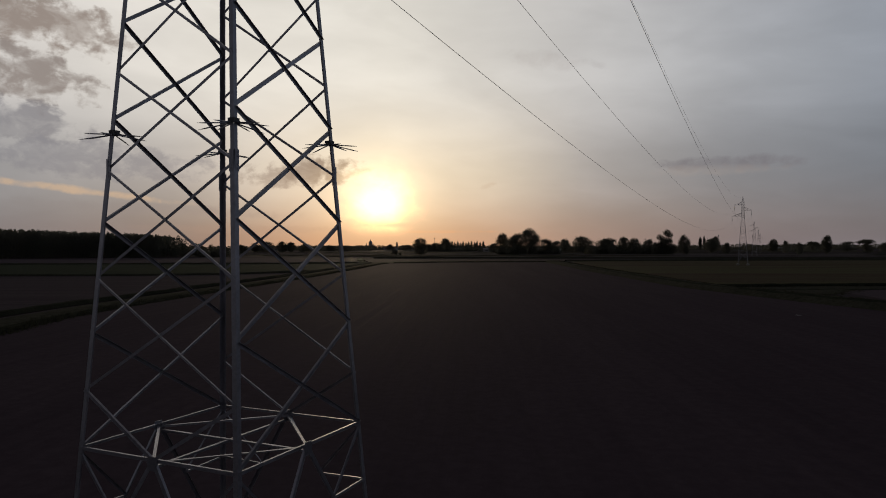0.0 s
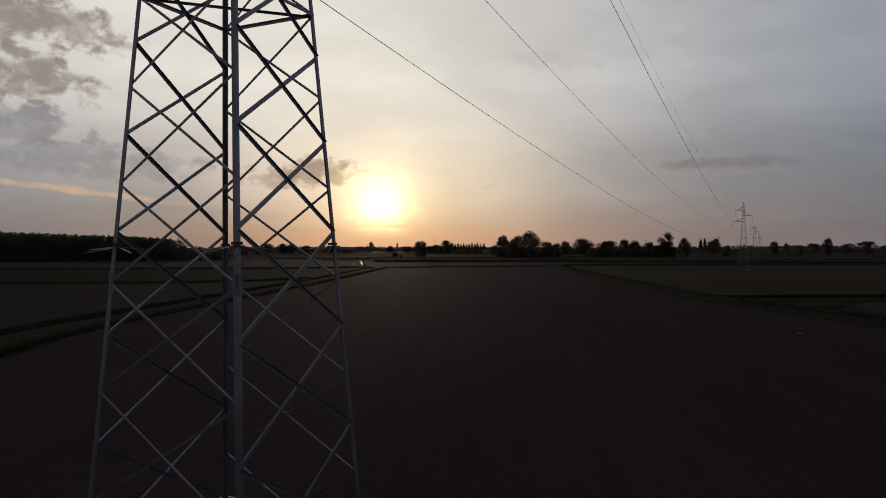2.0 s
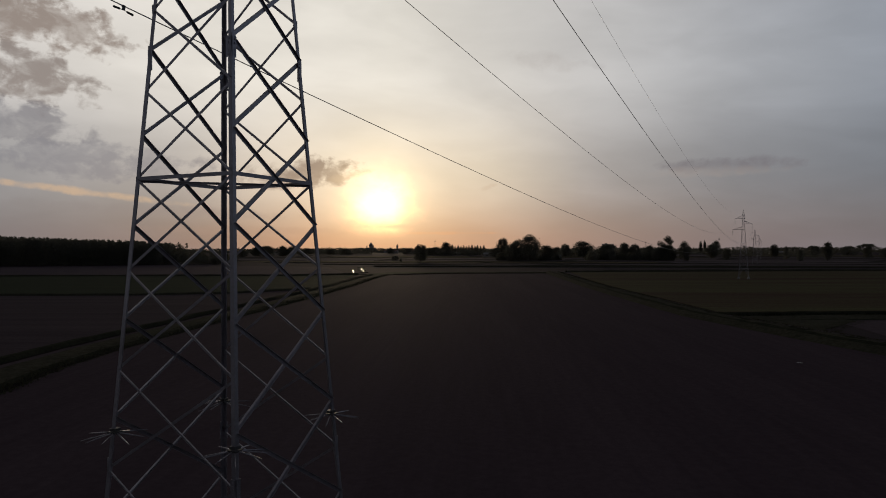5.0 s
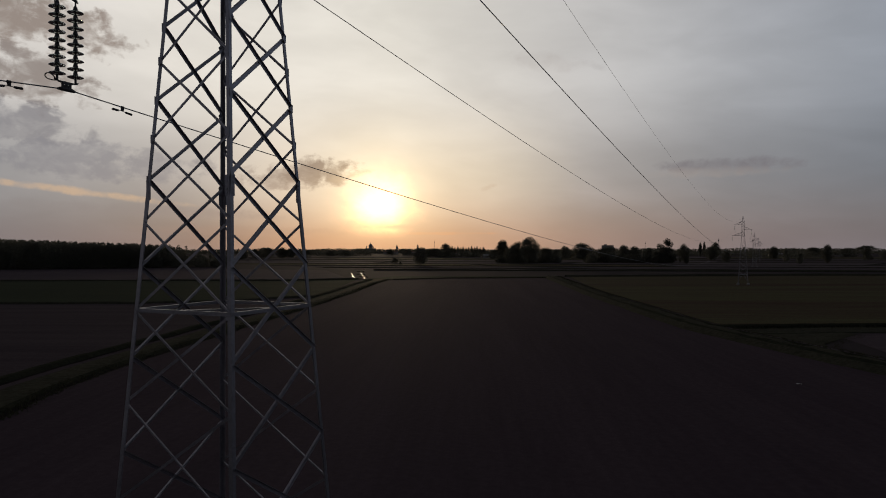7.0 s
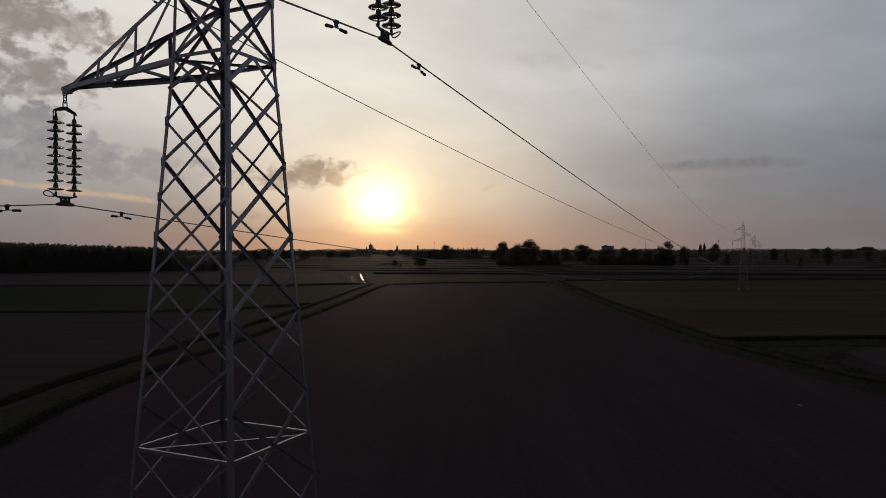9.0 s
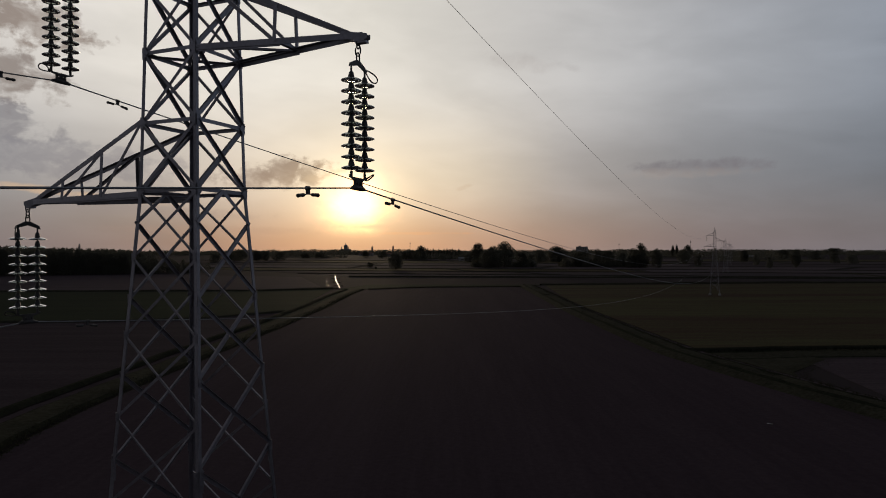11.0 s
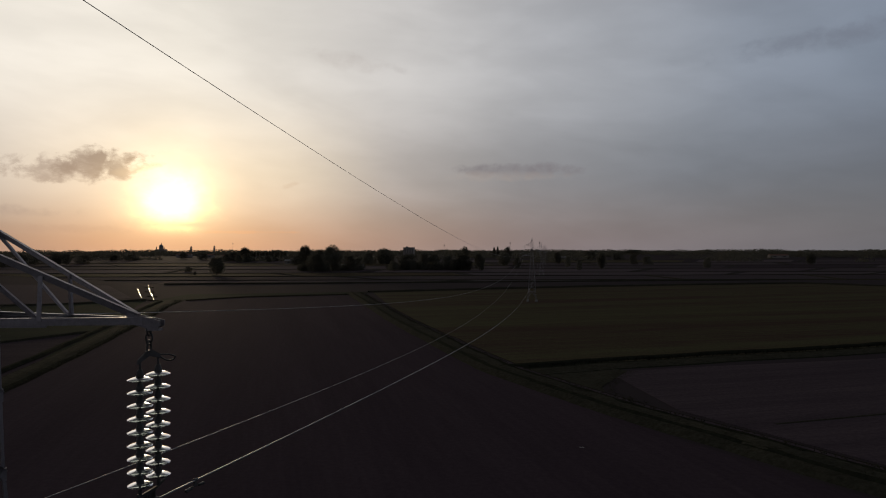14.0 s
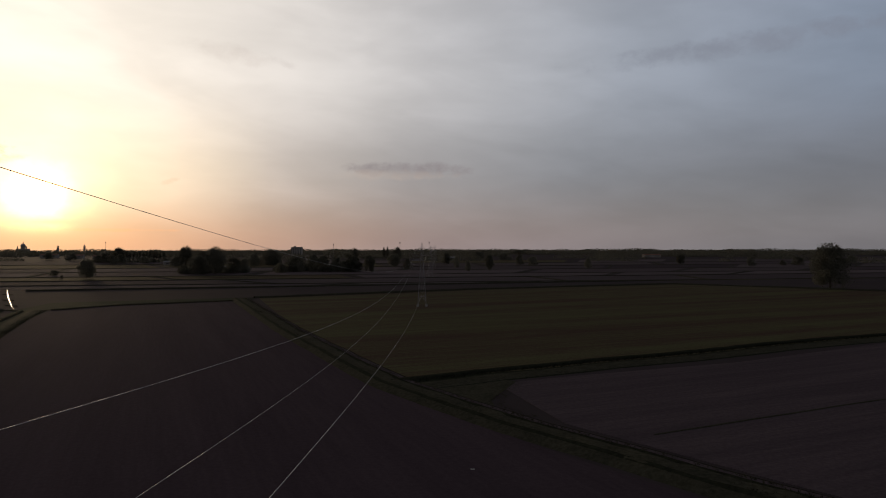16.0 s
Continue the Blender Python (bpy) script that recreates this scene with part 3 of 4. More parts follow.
def wire(name, a, b, sag, r, label, group, mat):
    a, b = Vector(a), Vector(b)
    n = 56
    pts = []
    for k in range(n + 1):
        u = 0.5 - 0.5 * math.cos(math.pi * k / n)
        p = a.lerp(b, u)
        p.z -= 4 * sag * u * (1 - u)
        pts.append(p)
    return tagged(new(name, mesh_of(name, *tube(pts, r, 6), mat, True)), label, "cable", group)


pylon = make_pylon()
strings = {"mid": make_string(1)}
strings["low"] = make_string(-1)
strings["top"] = copy_thing(strings["low"], Matrix())
SAG = {"low": 5.7, "mid": 5.85, "top": 5.6}
BACK = {"low": 4.2, "mid": 4.1, "top": 4.2}
damper = make_damper()
placed = False
LINE = pose(-0.01, 0, FOOT, 0, 0, LINE_TURN)
pylon.matrix_basis = pose(0.048, 0.014, FOOT, 0.05, -0.11, LINE_TURN)      # leans a finger's width
AHEAD = {"low": (1.19, 1.04), "mid": (1.03, 1.2), "top": (1.16, 1.04)}
for key, (cx, cz) in CLAMPS.items():
    strings[key].matrix_basis = LINE @ pose(cx, 0, cz)
    for sgn in (1, -1):
        slope = 4 * (SAG[key] / SPAN.length if sgn > 0 else BACK[key] / 200.0)
        off = AHEAD[key][0 if sgn > 0 else 1]
        m = LINE @ pose(cx, sgn * off, cz - slope * off, -sgn * math.degrees(math.atan(slope)))
        if not placed:
            damper.matrix_basis, placed = m, True
        else:
            copy_thing(damper, m)

far_string = make_far_string()
far_used = False
FAR_LINE = [SPAN * k for k in (1, 2, 3, 4)] + [Vector((-3.9, -200.0, 0.0))]
for k, base in enumerate(FAR_LINE):
    copy_thing(pylon, pose(base.x, base.y, FOOT, 0, 0, LINE_TURN))
    for key, (cx, cz) in CLAMPS.items():
        m = pose(base.x, base.y, FOOT, 0, 0, LINE_TURN) @ pose(cx, 0, cz)
        if not far_used:
            far_string.matrix_basis, far_used = m, True
        else:
            copy_thing(far_string, m)

turned = Matrix.Rotation(radians(LINE_TURN), 3, "Z")
stops = [(0, Vector())] + [(k + 1, b) for k, b in enumerate(FAR_LINE[:4])]
for (i, p), (j, q) in zip(stops, stops[1:]):
    for key, (cx, cz) in CLAMPS.items():
        wire("conductor", p + turned @ Vector((cx, 0, cz + FOOT)), q + turned @ Vector((cx, 0, cz + FOOT)), SAG[key], 0.0115, "stranded aluminium conductor sagging between the pylons", "conductors", ALU)
    wire("earth_wire", p + Vector((0, 0, PEAK + FOOT + 0.12)), q + Vector((0, 0, PEAK + FOOT + 0.12)), 5.8, 0.0075, "thin steel earth wire along the pylon tops", "earth wires", ALU)
q = FAR_LINE[4]
for key, (cx, cz) in CLAMPS.items():
    wire("conductor", turned @ Vector((cx, 0, cz + FOOT)), q + turned @ Vector((cx, 0, cz + FOOT)), BACK[key], 0.0115, "stranded aluminium conductor sagging between the pylons", "conductors", ALU)
wire("earth_wire", Vector((0, 0, PEAK + FOOT + 0.12)), q + Vector((0, 0, PEAK + FOOT + 0.12)), 3.4, 0.0075, "thin steel earth wire along the pylon tops", "earth wires", ALU)


# ---------------------------------------------------------------- ground, fields, banks
def patch(name, pts, z, mat, label):
    """A field: a thin slab of earth with its own outline."""
    k = len(pts)
    vs = [(x, y, z) for x, y in pts] + [(x, y, z - 0.4) for x, y in pts]
    fs = [tuple(range(k))] + [(k + i, k + (i + 1) % k, (i + 1) % k, i) for i in range(k)]
    me = mesh_of(name, vs, fs, mat)
    bm = bmesh.new()
    bm.from_mesh(me)
    bmesh.ops.recalc_face_normals(bm, faces=bm.faces)
    bm.to_mesh(me)
    bm.free()
    return setting(name, me, label)


def bank(name, pts, width, height, mat, label, uneven=0.25, step=3.0):
    """A grassed earth bank along a line, with a rounded, uneven crest."""
    line = []
    for a, b in zip(pts, pts[1:]):
        a, b = Vector((*a, 0)), Vector((*b, 0))
        n = max(2, min(60, int((b - a).length / step)))
        line += [a.lerp(b, k / n) for k in range(n)]
    line.append(Vector((*pts[-1], 0)))
    prof = [(-0.5, -0.3), (-0.36, 0.42), (-0.2, 0.9), (0.0, 1.0), (0.2, 0.9), (0.36, 0.42), (0.5, -0.3)]
    vs, fs = [], []
    for i, p in enumerate(line):
        d = (line[min(i + 1, len(line) - 1)] - line[max(i - 1, 0)]).normalized()
        s = Vector((d.y, -d.x, 0))
        wob = noise.noise(Vector((p.x * 0.07, p.y * 0.07, width)))
        for j, (u, h) in enumerate(prof):
            r = noise.noise(Vector((p.x * 0.4, p.y * 0.4, j * 3.1))) * uneven
            vs.append(p + s * (u * width * (1 + r * 0.6) + wob * uneven * 1.5) + Vector((0, 0, h * height * (1 + r + wob * uneven))))
    m = len(prof)
    for i in range(len(line) - 1):
        for j in range(m - 1):
            fs.append((i * m + j, i * m + j + 1, (i + 1) * m + j + 1, (i + 1) * m + j))
    return setting(name, mesh_of(name, vs, fs, mat, True), label)


def ditch(name, pts, prof, label, uneven=0.3, step=2.0):
    """A ditch with its two lips, along a line: offsets to the right of the way, heights, and the cover from there on (0
    grass, 1 mud and 2 weeds, both darkened as if in shade, 3 bare soil).
    """
    line = []
    for a, b in zip(pts, pts[1:]):
        a, b = Vector((*a, 0)), Vector((*b, 0))
        n = max(2, min(60, int((b - a).length / step)))
        line += [a.lerp(b, k / n) for k in range(n)]
    line.append(Vector((*pts[-1], 0)))
    m = len(prof)
    vs, fs, cover_ids = [], [], []
    for i, p in enumerate(line):
        d = (line[min(i + 2, len(line) - 1)] - line[max(i - 2, 0)]).normalized()
        s = Vector((d.y, -d.x, 0))
        wob = noise.noise(Vector((p.x * 0.09, p.y * 0.09, m))) * uneven
        for j, (u, h, bed) in enumerate(prof):
            r = noise.noise(Vector((p.x * 0.35, p.y * 0.35, j * 2.7))) * uneven
            vs.append(p + s * (u + wob * 1.4 + r * 0.5) + Vector((0, 0, h * (1 + r) if h > 0.04 else h)))
    for i in range(len(line) - 1):
        for j in range(m - 1):
            fs.append((i * m + j, i * m + j + 1, (i + 1) * m + j + 1, (i + 1) * m + j))
            cover_ids.append(prof[j][2])
    me = mesh_of(name, vs, fs, GRASS, True)
    for mat in (SHADED_MUD, SHADED_WEED, SOIL_B):
        me.materials.append(mat)
    me.polygons.foreach_set("material_index", cover_ids)
    me.update()
    return setting(name, me, label)


def tufts(name, pts, width, count, tall, label, lift=0.4, mat=BLADE):
    """Tufts of grass blades standing along a bank."""
    rng = random.Random(len(name) * 7 + count)
    segs = [(Vector((*a, 0)), Vector((*b, 0))) for a, b in zip(pts, pts[1:])]
    lens = [(b - a).length for a, b in segs]
    vs, fs = [], []
    for _ in range(count):
        r = rng.random() * sum(lens)
        for (a, b), n in zip(segs, lens):
            if r < n:
                break
            r -= n
        d = (b - a).normalized()
        s = Vector((d.y, -d.x, 0))
        off = rng.uniform(-0.5, 0.5)
        p = a + d * min(r, n) + s * (off * width)
        z = lift * (1 - (2 * off) ** 2)
        for _ in range(4):
            ang = rng.uniform(0, math.pi * 2)
            lean = Vector((math.cos(ang), math.sin(ang), 0))
            side = Vector((-lean.y, lean.x, 0)) * rng.uniform(0.1, 0.3) * tall
            h = tall * rng.uniform(0.5, 1.2)
            q = p + lean * rng.uniform(0, 0.3) * tall
            k = len(vs)
            vs += [q - side + Vector((0, 0, z - 0.15)), q + side + Vector((0, 0, z - 0.15)), q + lean * h * rng.uniform(0.2, 1.1) + Vector((0, 0, z + h * rng.uniform(0.5, 1.0)))]
            fs.append((k, k + 1, k + 2))
    return tagged(new(name, mesh_of(name, vs, fs, mat)), label, "grass", kind="stuff")


g = 4950.0
rings = [(math.cos(2 * math.pi * k / 64) * g, math.sin(2 * math.pi * k / 64) * g, 0.0) for k in range(64)]
setting("ground", mesh_of("ground", rings, [tuple(range(64))], PLAIN), "flat dark plain of harvested farmland to the horizon")

FIELD_MAIN = [(-20.0, -64.2), (-24.0, -6.0), (-31.5, 5.5), (-38.2, 16.0), (-44.7, 26.2), (-51.1, 36.5), (-55.9, 47.0), (-64.6, 71.0), (-77.0, 106.5), (-93.0, 150.0), (-99.6, 168.0), (-122.4, 224.0), (-131.5, 252.0), (-121.5, 270.6), (-77.3, 294.3), (-49.2, 225.2), (-30.8, 180.9), (-16.8, 146.4), (1.0, 106.4), (14.0, 84.3), (22.6, 70.8), (32.9, 56.7), (64.2, 17.8), (107.4, -64.2)]
patch("field_main", FIELD_MAIN, 0.05, SOIL, "bare brown tilled field round the pylon")
patch("field_green_east", [(-69.7, 313.8), (29.7, 368.8), (86.9, 393.7), (159.3, 420.7), (211.1, 377.5), (244.6, 346.2), (323.4, 279.2), (355.8, 249.0), (126.9, 169.0), (59.9, 138.8), (34.0, 127.5), (11.3, 119.4), (2.7, 118.3), (-12.5, 150.7), (-30.8, 195.0)], 0.05, GREEN, "dull green rice field in evening shade")
patch("field_brown_east", [(18.9, 111.8), (32.9, 118.3), (69.6, 132.3), (120.4, 160.4), (355.8, 240.3), (366.6, -42.6), (120.4, -53.4), (75.0, 20.0), (42.6, 61.0), (25.3, 84.8)], 0.05, SOIL_B, "bare brown field beyond the ditch bank")
patch("field_crop_west", [(-273.8, 178.8), (-169.1, 226.3), (-147.5, 251.1), (-106.4, 162.6), (-102.1, 152.8), (-112.9, 129.1), (-126.9, 116.1), (-157.2, 101.6), (-357.0, 11.4), (-454.2, 97.8)], 0.05, CROP, "dark green crop field beside the farm bank")
patch("field_brown_west", [(-156.1, 99.9), (-128.0, 112.9), (-110.7, 128.0), (-103.2, 149.6), (-84.0, 110.0), (-72.0, 75.0), (-63.4, 51.0), (-58.0, 40.5), (-51.5, 30.2), (-38.0, 9.0), (-31.0, -2.0), (-28.0, -64.2), (-357.0, -64.2), (-357.0, 6.0)], 0.05, SOIL_B, "bare brown field beside the farm bank")
patch("field_stubble_west", [(-430.4, 276.0), (-357.0, 362.4), (-232.8, 357.0), (-162.6, 266.2), (-171.2, 231.7), (-277.1, 184.2), (-458.5, 104.2), (-519.0, 173.4)], 0.04, SOIL_B, "pale stubble field before the dark wood")

patch("field_grass_west", [(-64.5, 60), (-69.5, 74), (-81.5, 110.5), (-103.5, 166), (-136.5, 254), (-119, 278), (-78, 301), (-74, 318), (-150, 290), (-146, 257), (-108, 166), (-102, 150), (-112, 128), (-84, 108)], 0.045, CROP, "strip of dark grass beside the farm bank")
VERGE = [(-76.2, 306.2), (-31.4, 188.5), (-14.6, 148.5), (-0.0, 114.0), (9.1, 98.8), (19.4, 82.6), (28.6, 70.8), (38.3, 57.8), (69.6, 18.9), (113.9, -58.8)]
bank("bank_ditch_east", VERGE, 6.4, 0.6, GRASS, "dark overgrown ditch bank between the fields", 0.5, 2.0)
DITCH_EAST = [(-5.0, -0.1, 1), (-4.6, 0.08, 1), (-4.2, 0.12, 3), (-3.6, 0.3, 3), (-2.5, 0.42, 2), (-1.8, 0.2, 2), (-1.2, 0.03, 1), (0.0, 0.03, 1), (0.4, 0.15, 2), (1.0, 0.6, 2), (1.7, 0.85, 2), (2.4, 0.7, 0), (3.2, 0.35, 0), (4.2, -0.1, 0)]
ditch("bank_ditch_east", VERGE, DITCH_EAST, "dark overgrown ditch with grassed lips between the fields")
CORNER = [(22.5, 113.5), (19.5, 106.0), (16.8, 99.5), (17.0, 94.0), (21.0, 88.0)]
patch("field_verge_corner", [(6.5, 110.5), (17.2, 118.0), *CORNER[:4], (13.0, 97.0)], 0.07, GRASS, "rough grass corner where the two ditches meet")
LANE = [(-1.0, 110.5), (5.5, 114.6), (16.9, 121.4), (28.1, 126.5), (40.7, 133.2), (60.7, 141.6), (86.1, 155.0), (113.2, 167.0), (353.7, 250.0)]
DITCH_LANE = [(-2.8, -0.1, 2), (-2.0, 0.5, 2), (-1.2, 0.55, 2), (-0.7, 0.25, 2), (-0.2, 0.03, 2), (0.8, 0.03, 2), (1.6, 0.2, 2), (2.6, 0.26, 0), (6.0, 0.2, 0), (7.2, 0.12, 2), (8.2, -0.1, 0)]
ditch("bank_lane_east", LANE, DITCH_LANE, "grassed lane beside a dark ditch between green and brown field")
WEST = [(-24.0, -6.0), (-31.5, 5.5), (-38.2, 16.0), (-44.7, 26.2), (-51.1, 36.5), (-55.9, 47.0), (-64.6, 71.0), (-77.0, 106.5), (-84.2, 127.0), (-93.0, 150.0), (-99.6, 168.0), (-122.4, 224.0), (-132.5, 252.0)]
DITCH_WEST = [(-9.2, -0.1, 2), (-8.3, 0.5, 2), (-7.5, 0.5, 2), (-7.0, 0.15, 1), (-6.7, 0.03, 1), (-5.7, 0.03, 2), (-5.0, 0.26, 0), (-2.6, 0.34, 0), (-1.3, 0.3, 2), (-0.6, 0.07, 1), (0.1, 0.08, 0), (0.6, -0.1, 0)]
ditch("bank_west", WEST, DITCH_WEST, "grassed farm bank beside a narrow dark ditch")
bank("bank_far_edge", [(-131.3, 254.4), (-117.2, 276.0), (-76.2, 298.6), (-71.9, 311.6)], 3.0, 0.35, GRASS, "low grass bank at the far end of the field")
bank("bank_green_far", [(-71.9, 314.8), (29.7, 371.0), (86.9, 395.8), (160.3, 422.8), (212.2, 379.6), (245.7, 348.3), (325.6, 281.4)], 3.6, 0.9, GRASS, "dark grass bank behind the green field")
bank("bank_west_green", [(-157.2, 101.0), (-126.9, 115.0), (-111.8, 128.5), (-103.2, 151.8)], 2.0, 0.5, GRASS, "low dark bank between two fields")
bank("bank_west_far", [(-458.5, 102.1), (-274.9, 182.0), (-170.1, 229.5), (-148.5, 253.3)], 2.4, 0.6, GRASS, "low dark bank before the stubble field")
bank("bank_low_east", [(35.1, 79.1), (77.2, 98.3), (129.0, 121.5)], 0.7, 0.14, GRASS, "faint low ridge across the brown field")
FAR_EDGE = [(-131.3, 254.4), (-117.2, 276.0), (-76.2, 298.7)]
WEST_TOP = [(x - 2.6, y + 1.6) for x, y in WEST[2:]]
LANE_TOP = [(x + 1.8, y - 3.4) for x, y in LANE[1:]]
LIP = [(x + 2.4, y + 1.4) for x, y in VERGE[0:9]]
for nm, line, wd, ct, tl, lift, mat in (("ditch_weeds", VERGE[0:9], 4.6, 9000, 0.34, 0.3, SHADED_WEED), ("lip_grass", LIP, 2.6, 3500, 0.22, 0.5, BLADE), ("bank_grass", WEST_TOP, 4.4, 6000, 0.22, 0.28, BLADE),
                                        ("lane_grass", LANE_TOP, 4.6, 6000, 0.22, 0.2, BLADE), ("lane_weeds", LANE, 3.6, 5000, 0.3, 0.3, SHADED_WEED), ("corner_grass", CORNER, 4.0, 900, 0.16, 0.06, BLADE),
                                        ("edge_grass", FAR_EDGE, 3.6, 1800, 0.3, 0.3, BLADE)):
    tufts(nm, line, wd, ct, tl, "rough dark grass growing along the bank", lift, mat)

# paddies beyond: long banks in rows with cross banks between, each row its own shade
rng = random.Random(5)
rows = [(-206, 369, 161, 466), (-271, 411, 410, 508), (-357, 454, 453, 605), (-454, 508, 561, 692), (-519, 605, 691, 821), (-605, 713, 820, 973), (-757, 865, 971, 1145), (-919, 1059, 1187, 1383)]
mats = [STUBBLE, STUBBLE, SOIL_B, STUBBLE, GREEN, STUBBLE]
for k, ((x0, y0, x1, y1), (u0, v0, u1, v1)) in enumerate(zip(rows, rows[1:])):
    a, b, c, d = Vector((x0, y0)), Vector((x1, y1)), Vector((u0, v0)), Vector((u1, v1))
    cells = 3 + k
    cuts = [0.0] + [(i + rng.uniform(-0.25, 0.25)) / cells for i in range(1, cells)] + [1.0]
    for i, (s0, s1) in enumerate(zip(cuts, cuts[1:])):
        e = 0.006
        quad = [a.lerp(b, s0 + e).lerp(c.lerp(d, s0 + e), 0.03), a.lerp(b, s1 - e).lerp(c.lerp(d, s1 - e), 0.03), a.lerp(b, s1 - e).lerp(c.lerp(d, s1 - e), 0.97), a.lerp(b, s0 + e).lerp(c.lerp(d, s0 + e), 0.97)]
        patch("field_far_%d_%d" % (k, i), [tuple(p) for p in quad], 0.06 + 0.02 * k, rng.choice(mats), "harvested paddy field with dark margins")
        if i:
            bank("bank_cross_%d_%d" % (k, i), [tuple(a.lerp(b, s0)), tuple(c.lerp(d, s0))], 2.6, rng.uniform(0.35, 0.6), GRASS, "low dark paddy bank", 0.25, 9.0)
    bank("bank_row_%d" % k, [(x0, y0), (x1, y1)], rng.uniform(1.8, 4.0), rng.uniform(0.5, 0.85), GRASS, "long dark paddy bank with rough grass", 0.35, 7.0)


def pool(name, pts, width, label):
    """A narrow strip of standing water with ragged edges."""
    vs, fs = [], []
    line = []
    for a, b in zip(pts, pts[1:]):
        line += [Vector((*a, 0)).lerp(Vector((*b, 0)), k / 20) for k in range(20)]
    line.append(Vector((*pts[-1], 0)))
    for i, p in enumerate(line):
        d = (line[min(i + 1, len(line) - 1)] - line[max(i - 1, 0)]).normalized()
        s = Vector((d.y, -d.x, 0))
        edge = math.sin(math.pi * (i + 0.3) / (len(line) - 0.4)) ** 0.8
        for q in (-1, 1):
            vs.append(p + s * q * width * edge * (0.5 + 0.3 * noise.noise(Vector((p.x * 0.15, p.y * 0.15, q * 5.0)))) + Vector((0, 0, 0.085)))
    for i in range(len(line) - 1):
        fs.append((2 * i, 2 * i + 1, 2 * i + 3, 2 * i + 2))
    return setting(name, mesh_of(name, vs, fs, WATER), label)


pool("water_1", [(-146.1, 255.3), (-168.4, 291.1), (-192.1, 329.4), (-221.9, 379.1)], 0.11, "narrow ditch water mirroring the low sun")
pool("water_2", [(-156.2, 263.1), (-174.0, 290.8), (-195.5, 324.8)], 0.07, "small pool mirroring the low sun")

# low ridges added across the water, to cut its glint into short pieces
for k, (x, y) in enumerate([(-145.2, 253.6), (-158.5, 275.0), (-176.5, 304.0), (-199.0, 341.0)]):
    bank("bank_dam_%d" % (k + 1), [(x - 3.2, y + 2.0), (x, y), (x + 3.2, y - 2.0)], 1.4, 0.26 + 0.04 * (k % 2), GRASS, "low grassed ridge added to break up the glint on the water", 0.4, 0.7)

scrap = thing("plastic_scrap", "crumpled pale plastic scrap lying on the soil", "litter", m=pose(11.8, 66.3, 0.05))
bm = bmesh.new()
bmesh.ops.create_grid(bm, x_segments=6, y_segments=4, size=0.24)
for v in bm.verts:
    v.co.y *= 0.4
    v.co.z = 0.02 + 0.06 * (noise.noise(v.co * 8.0) + 0.6)
me = bpy.data.meshes.new("sheet")
bm.to_mesh(me)
bm.free()
me.materials.append(SCRAP)
part("sheet", me, scrap)


# ---------------------------------------------------------------- trees
def crown_mesh(name, seed, lobes, leaves, size, spread, mat=LEAF):
    """Leaf sprays scattered through a set of lobes (x, y, z, rx, rz), fitted to 10 m height and the given breadth."""
    rng = random.Random(seed)
    vs, fs = [], []
    vol = [rx * rx * rz for _, _, _, rx, rz in lobes]
    for _ in range(leaves):
        x, y, z, rx, rz = rng.choices(lobes, vol)[0]
        d = Vector((rng.gauss(0, 1), rng.gauss(0, 1), rng.gauss(0, 1))).normalized() * (rng.random() ** 0.4) * (1 + 0.12 * rng.gauss(0, 1))
        c = Vector((x + d.x * rx, y + d.y * rx, z + d.z * rz))
        u = Vector((rng.gauss(0, 1), rng.gauss(0, 1), rng.gauss(0, 1))).normalized()
        v = u.cross(Vector((rng.gauss(0, 1), rng.gauss(0, 1), rng.gauss(0, 1)))).normalized()
        s = size * rng.uniform(0.6, 1.4)
        k = len(vs)
        vs += [c - u * s, c - v * s * 0.5, c + u * s, c + v * s * 0.6]
        fs.append((k, k + 1, k + 2, k + 3))
    a = np.array([tuple(v) for v in vs])
    a[:, 2] *= 10.0 / np.percentile(a[:, 2], 99.3)
    a[:, :2] *= spread / 2 / np.percentile(np.hypot(a[:, 0], a[:, 1]), 97)
    return mesh_of(name, a.tolist(), fs, mat)


def make_tree(seed, lobes, leaves, size, trunk_h, r, spread, label, limbs=5):
    """A tree one metre-scaled: tapered trunk with limbs, and a crown."""
    rng = random.Random(seed)
    t = thing("tree", label, "tree", "trees of the plain")
    bits = [tube([(0, 0, -0.3), (0.05, 0, trunk_h * 0.4), (0.1, 0.08, trunk_h), (0.12, 0.1, trunk_h * 1.6)], [r * 1.25, r, r * 0.75, r * 0.3], 8)]
    for _ in range(limbs):
        x, y, z, rx, rz = rng.choice(lobes)
        z0 = trunk_h * rng.uniform(0.7, 1.3)
        bits.append(tube([(0.08, 0.05, z0), (x * 0.5, y * 0.5, (z0 + z) / 2 + 0.3), (x, y, z)], [r * 0.5, r * 0.3, r * 0.1], 5))
    part("trunk", mesh_of("trunk", *join(bits), BARK), t)
    part("crown", crown_mesh("crown", seed, lobes, leaves, size, spread), t)
    return t


def lobed(seed, h, w, n, base):
    rng = random.Random(seed)
    out = [(0, 0, base + (h - base) * 0.5, w * 0.43, (h - base) * 0.48)]
    for _ in range(n):
        a, k = rng.uniform(0, 2 * math.pi), rng.uniform(0.15, 0.95)
        z = base + (h - base) * k
        reach = w * 0.5 * math.sin(math.pi * min(0.95, 0.2 + 0.75 * k)) * rng.uniform(0.45, 0.85)
        out.append((math.cos(a) * reach, math.sin(a) * reach, z * 0.97, w * rng.uniform(0.13, 0.22), (h - base) * rng.uniform(0.1, 0.18)))
    return out


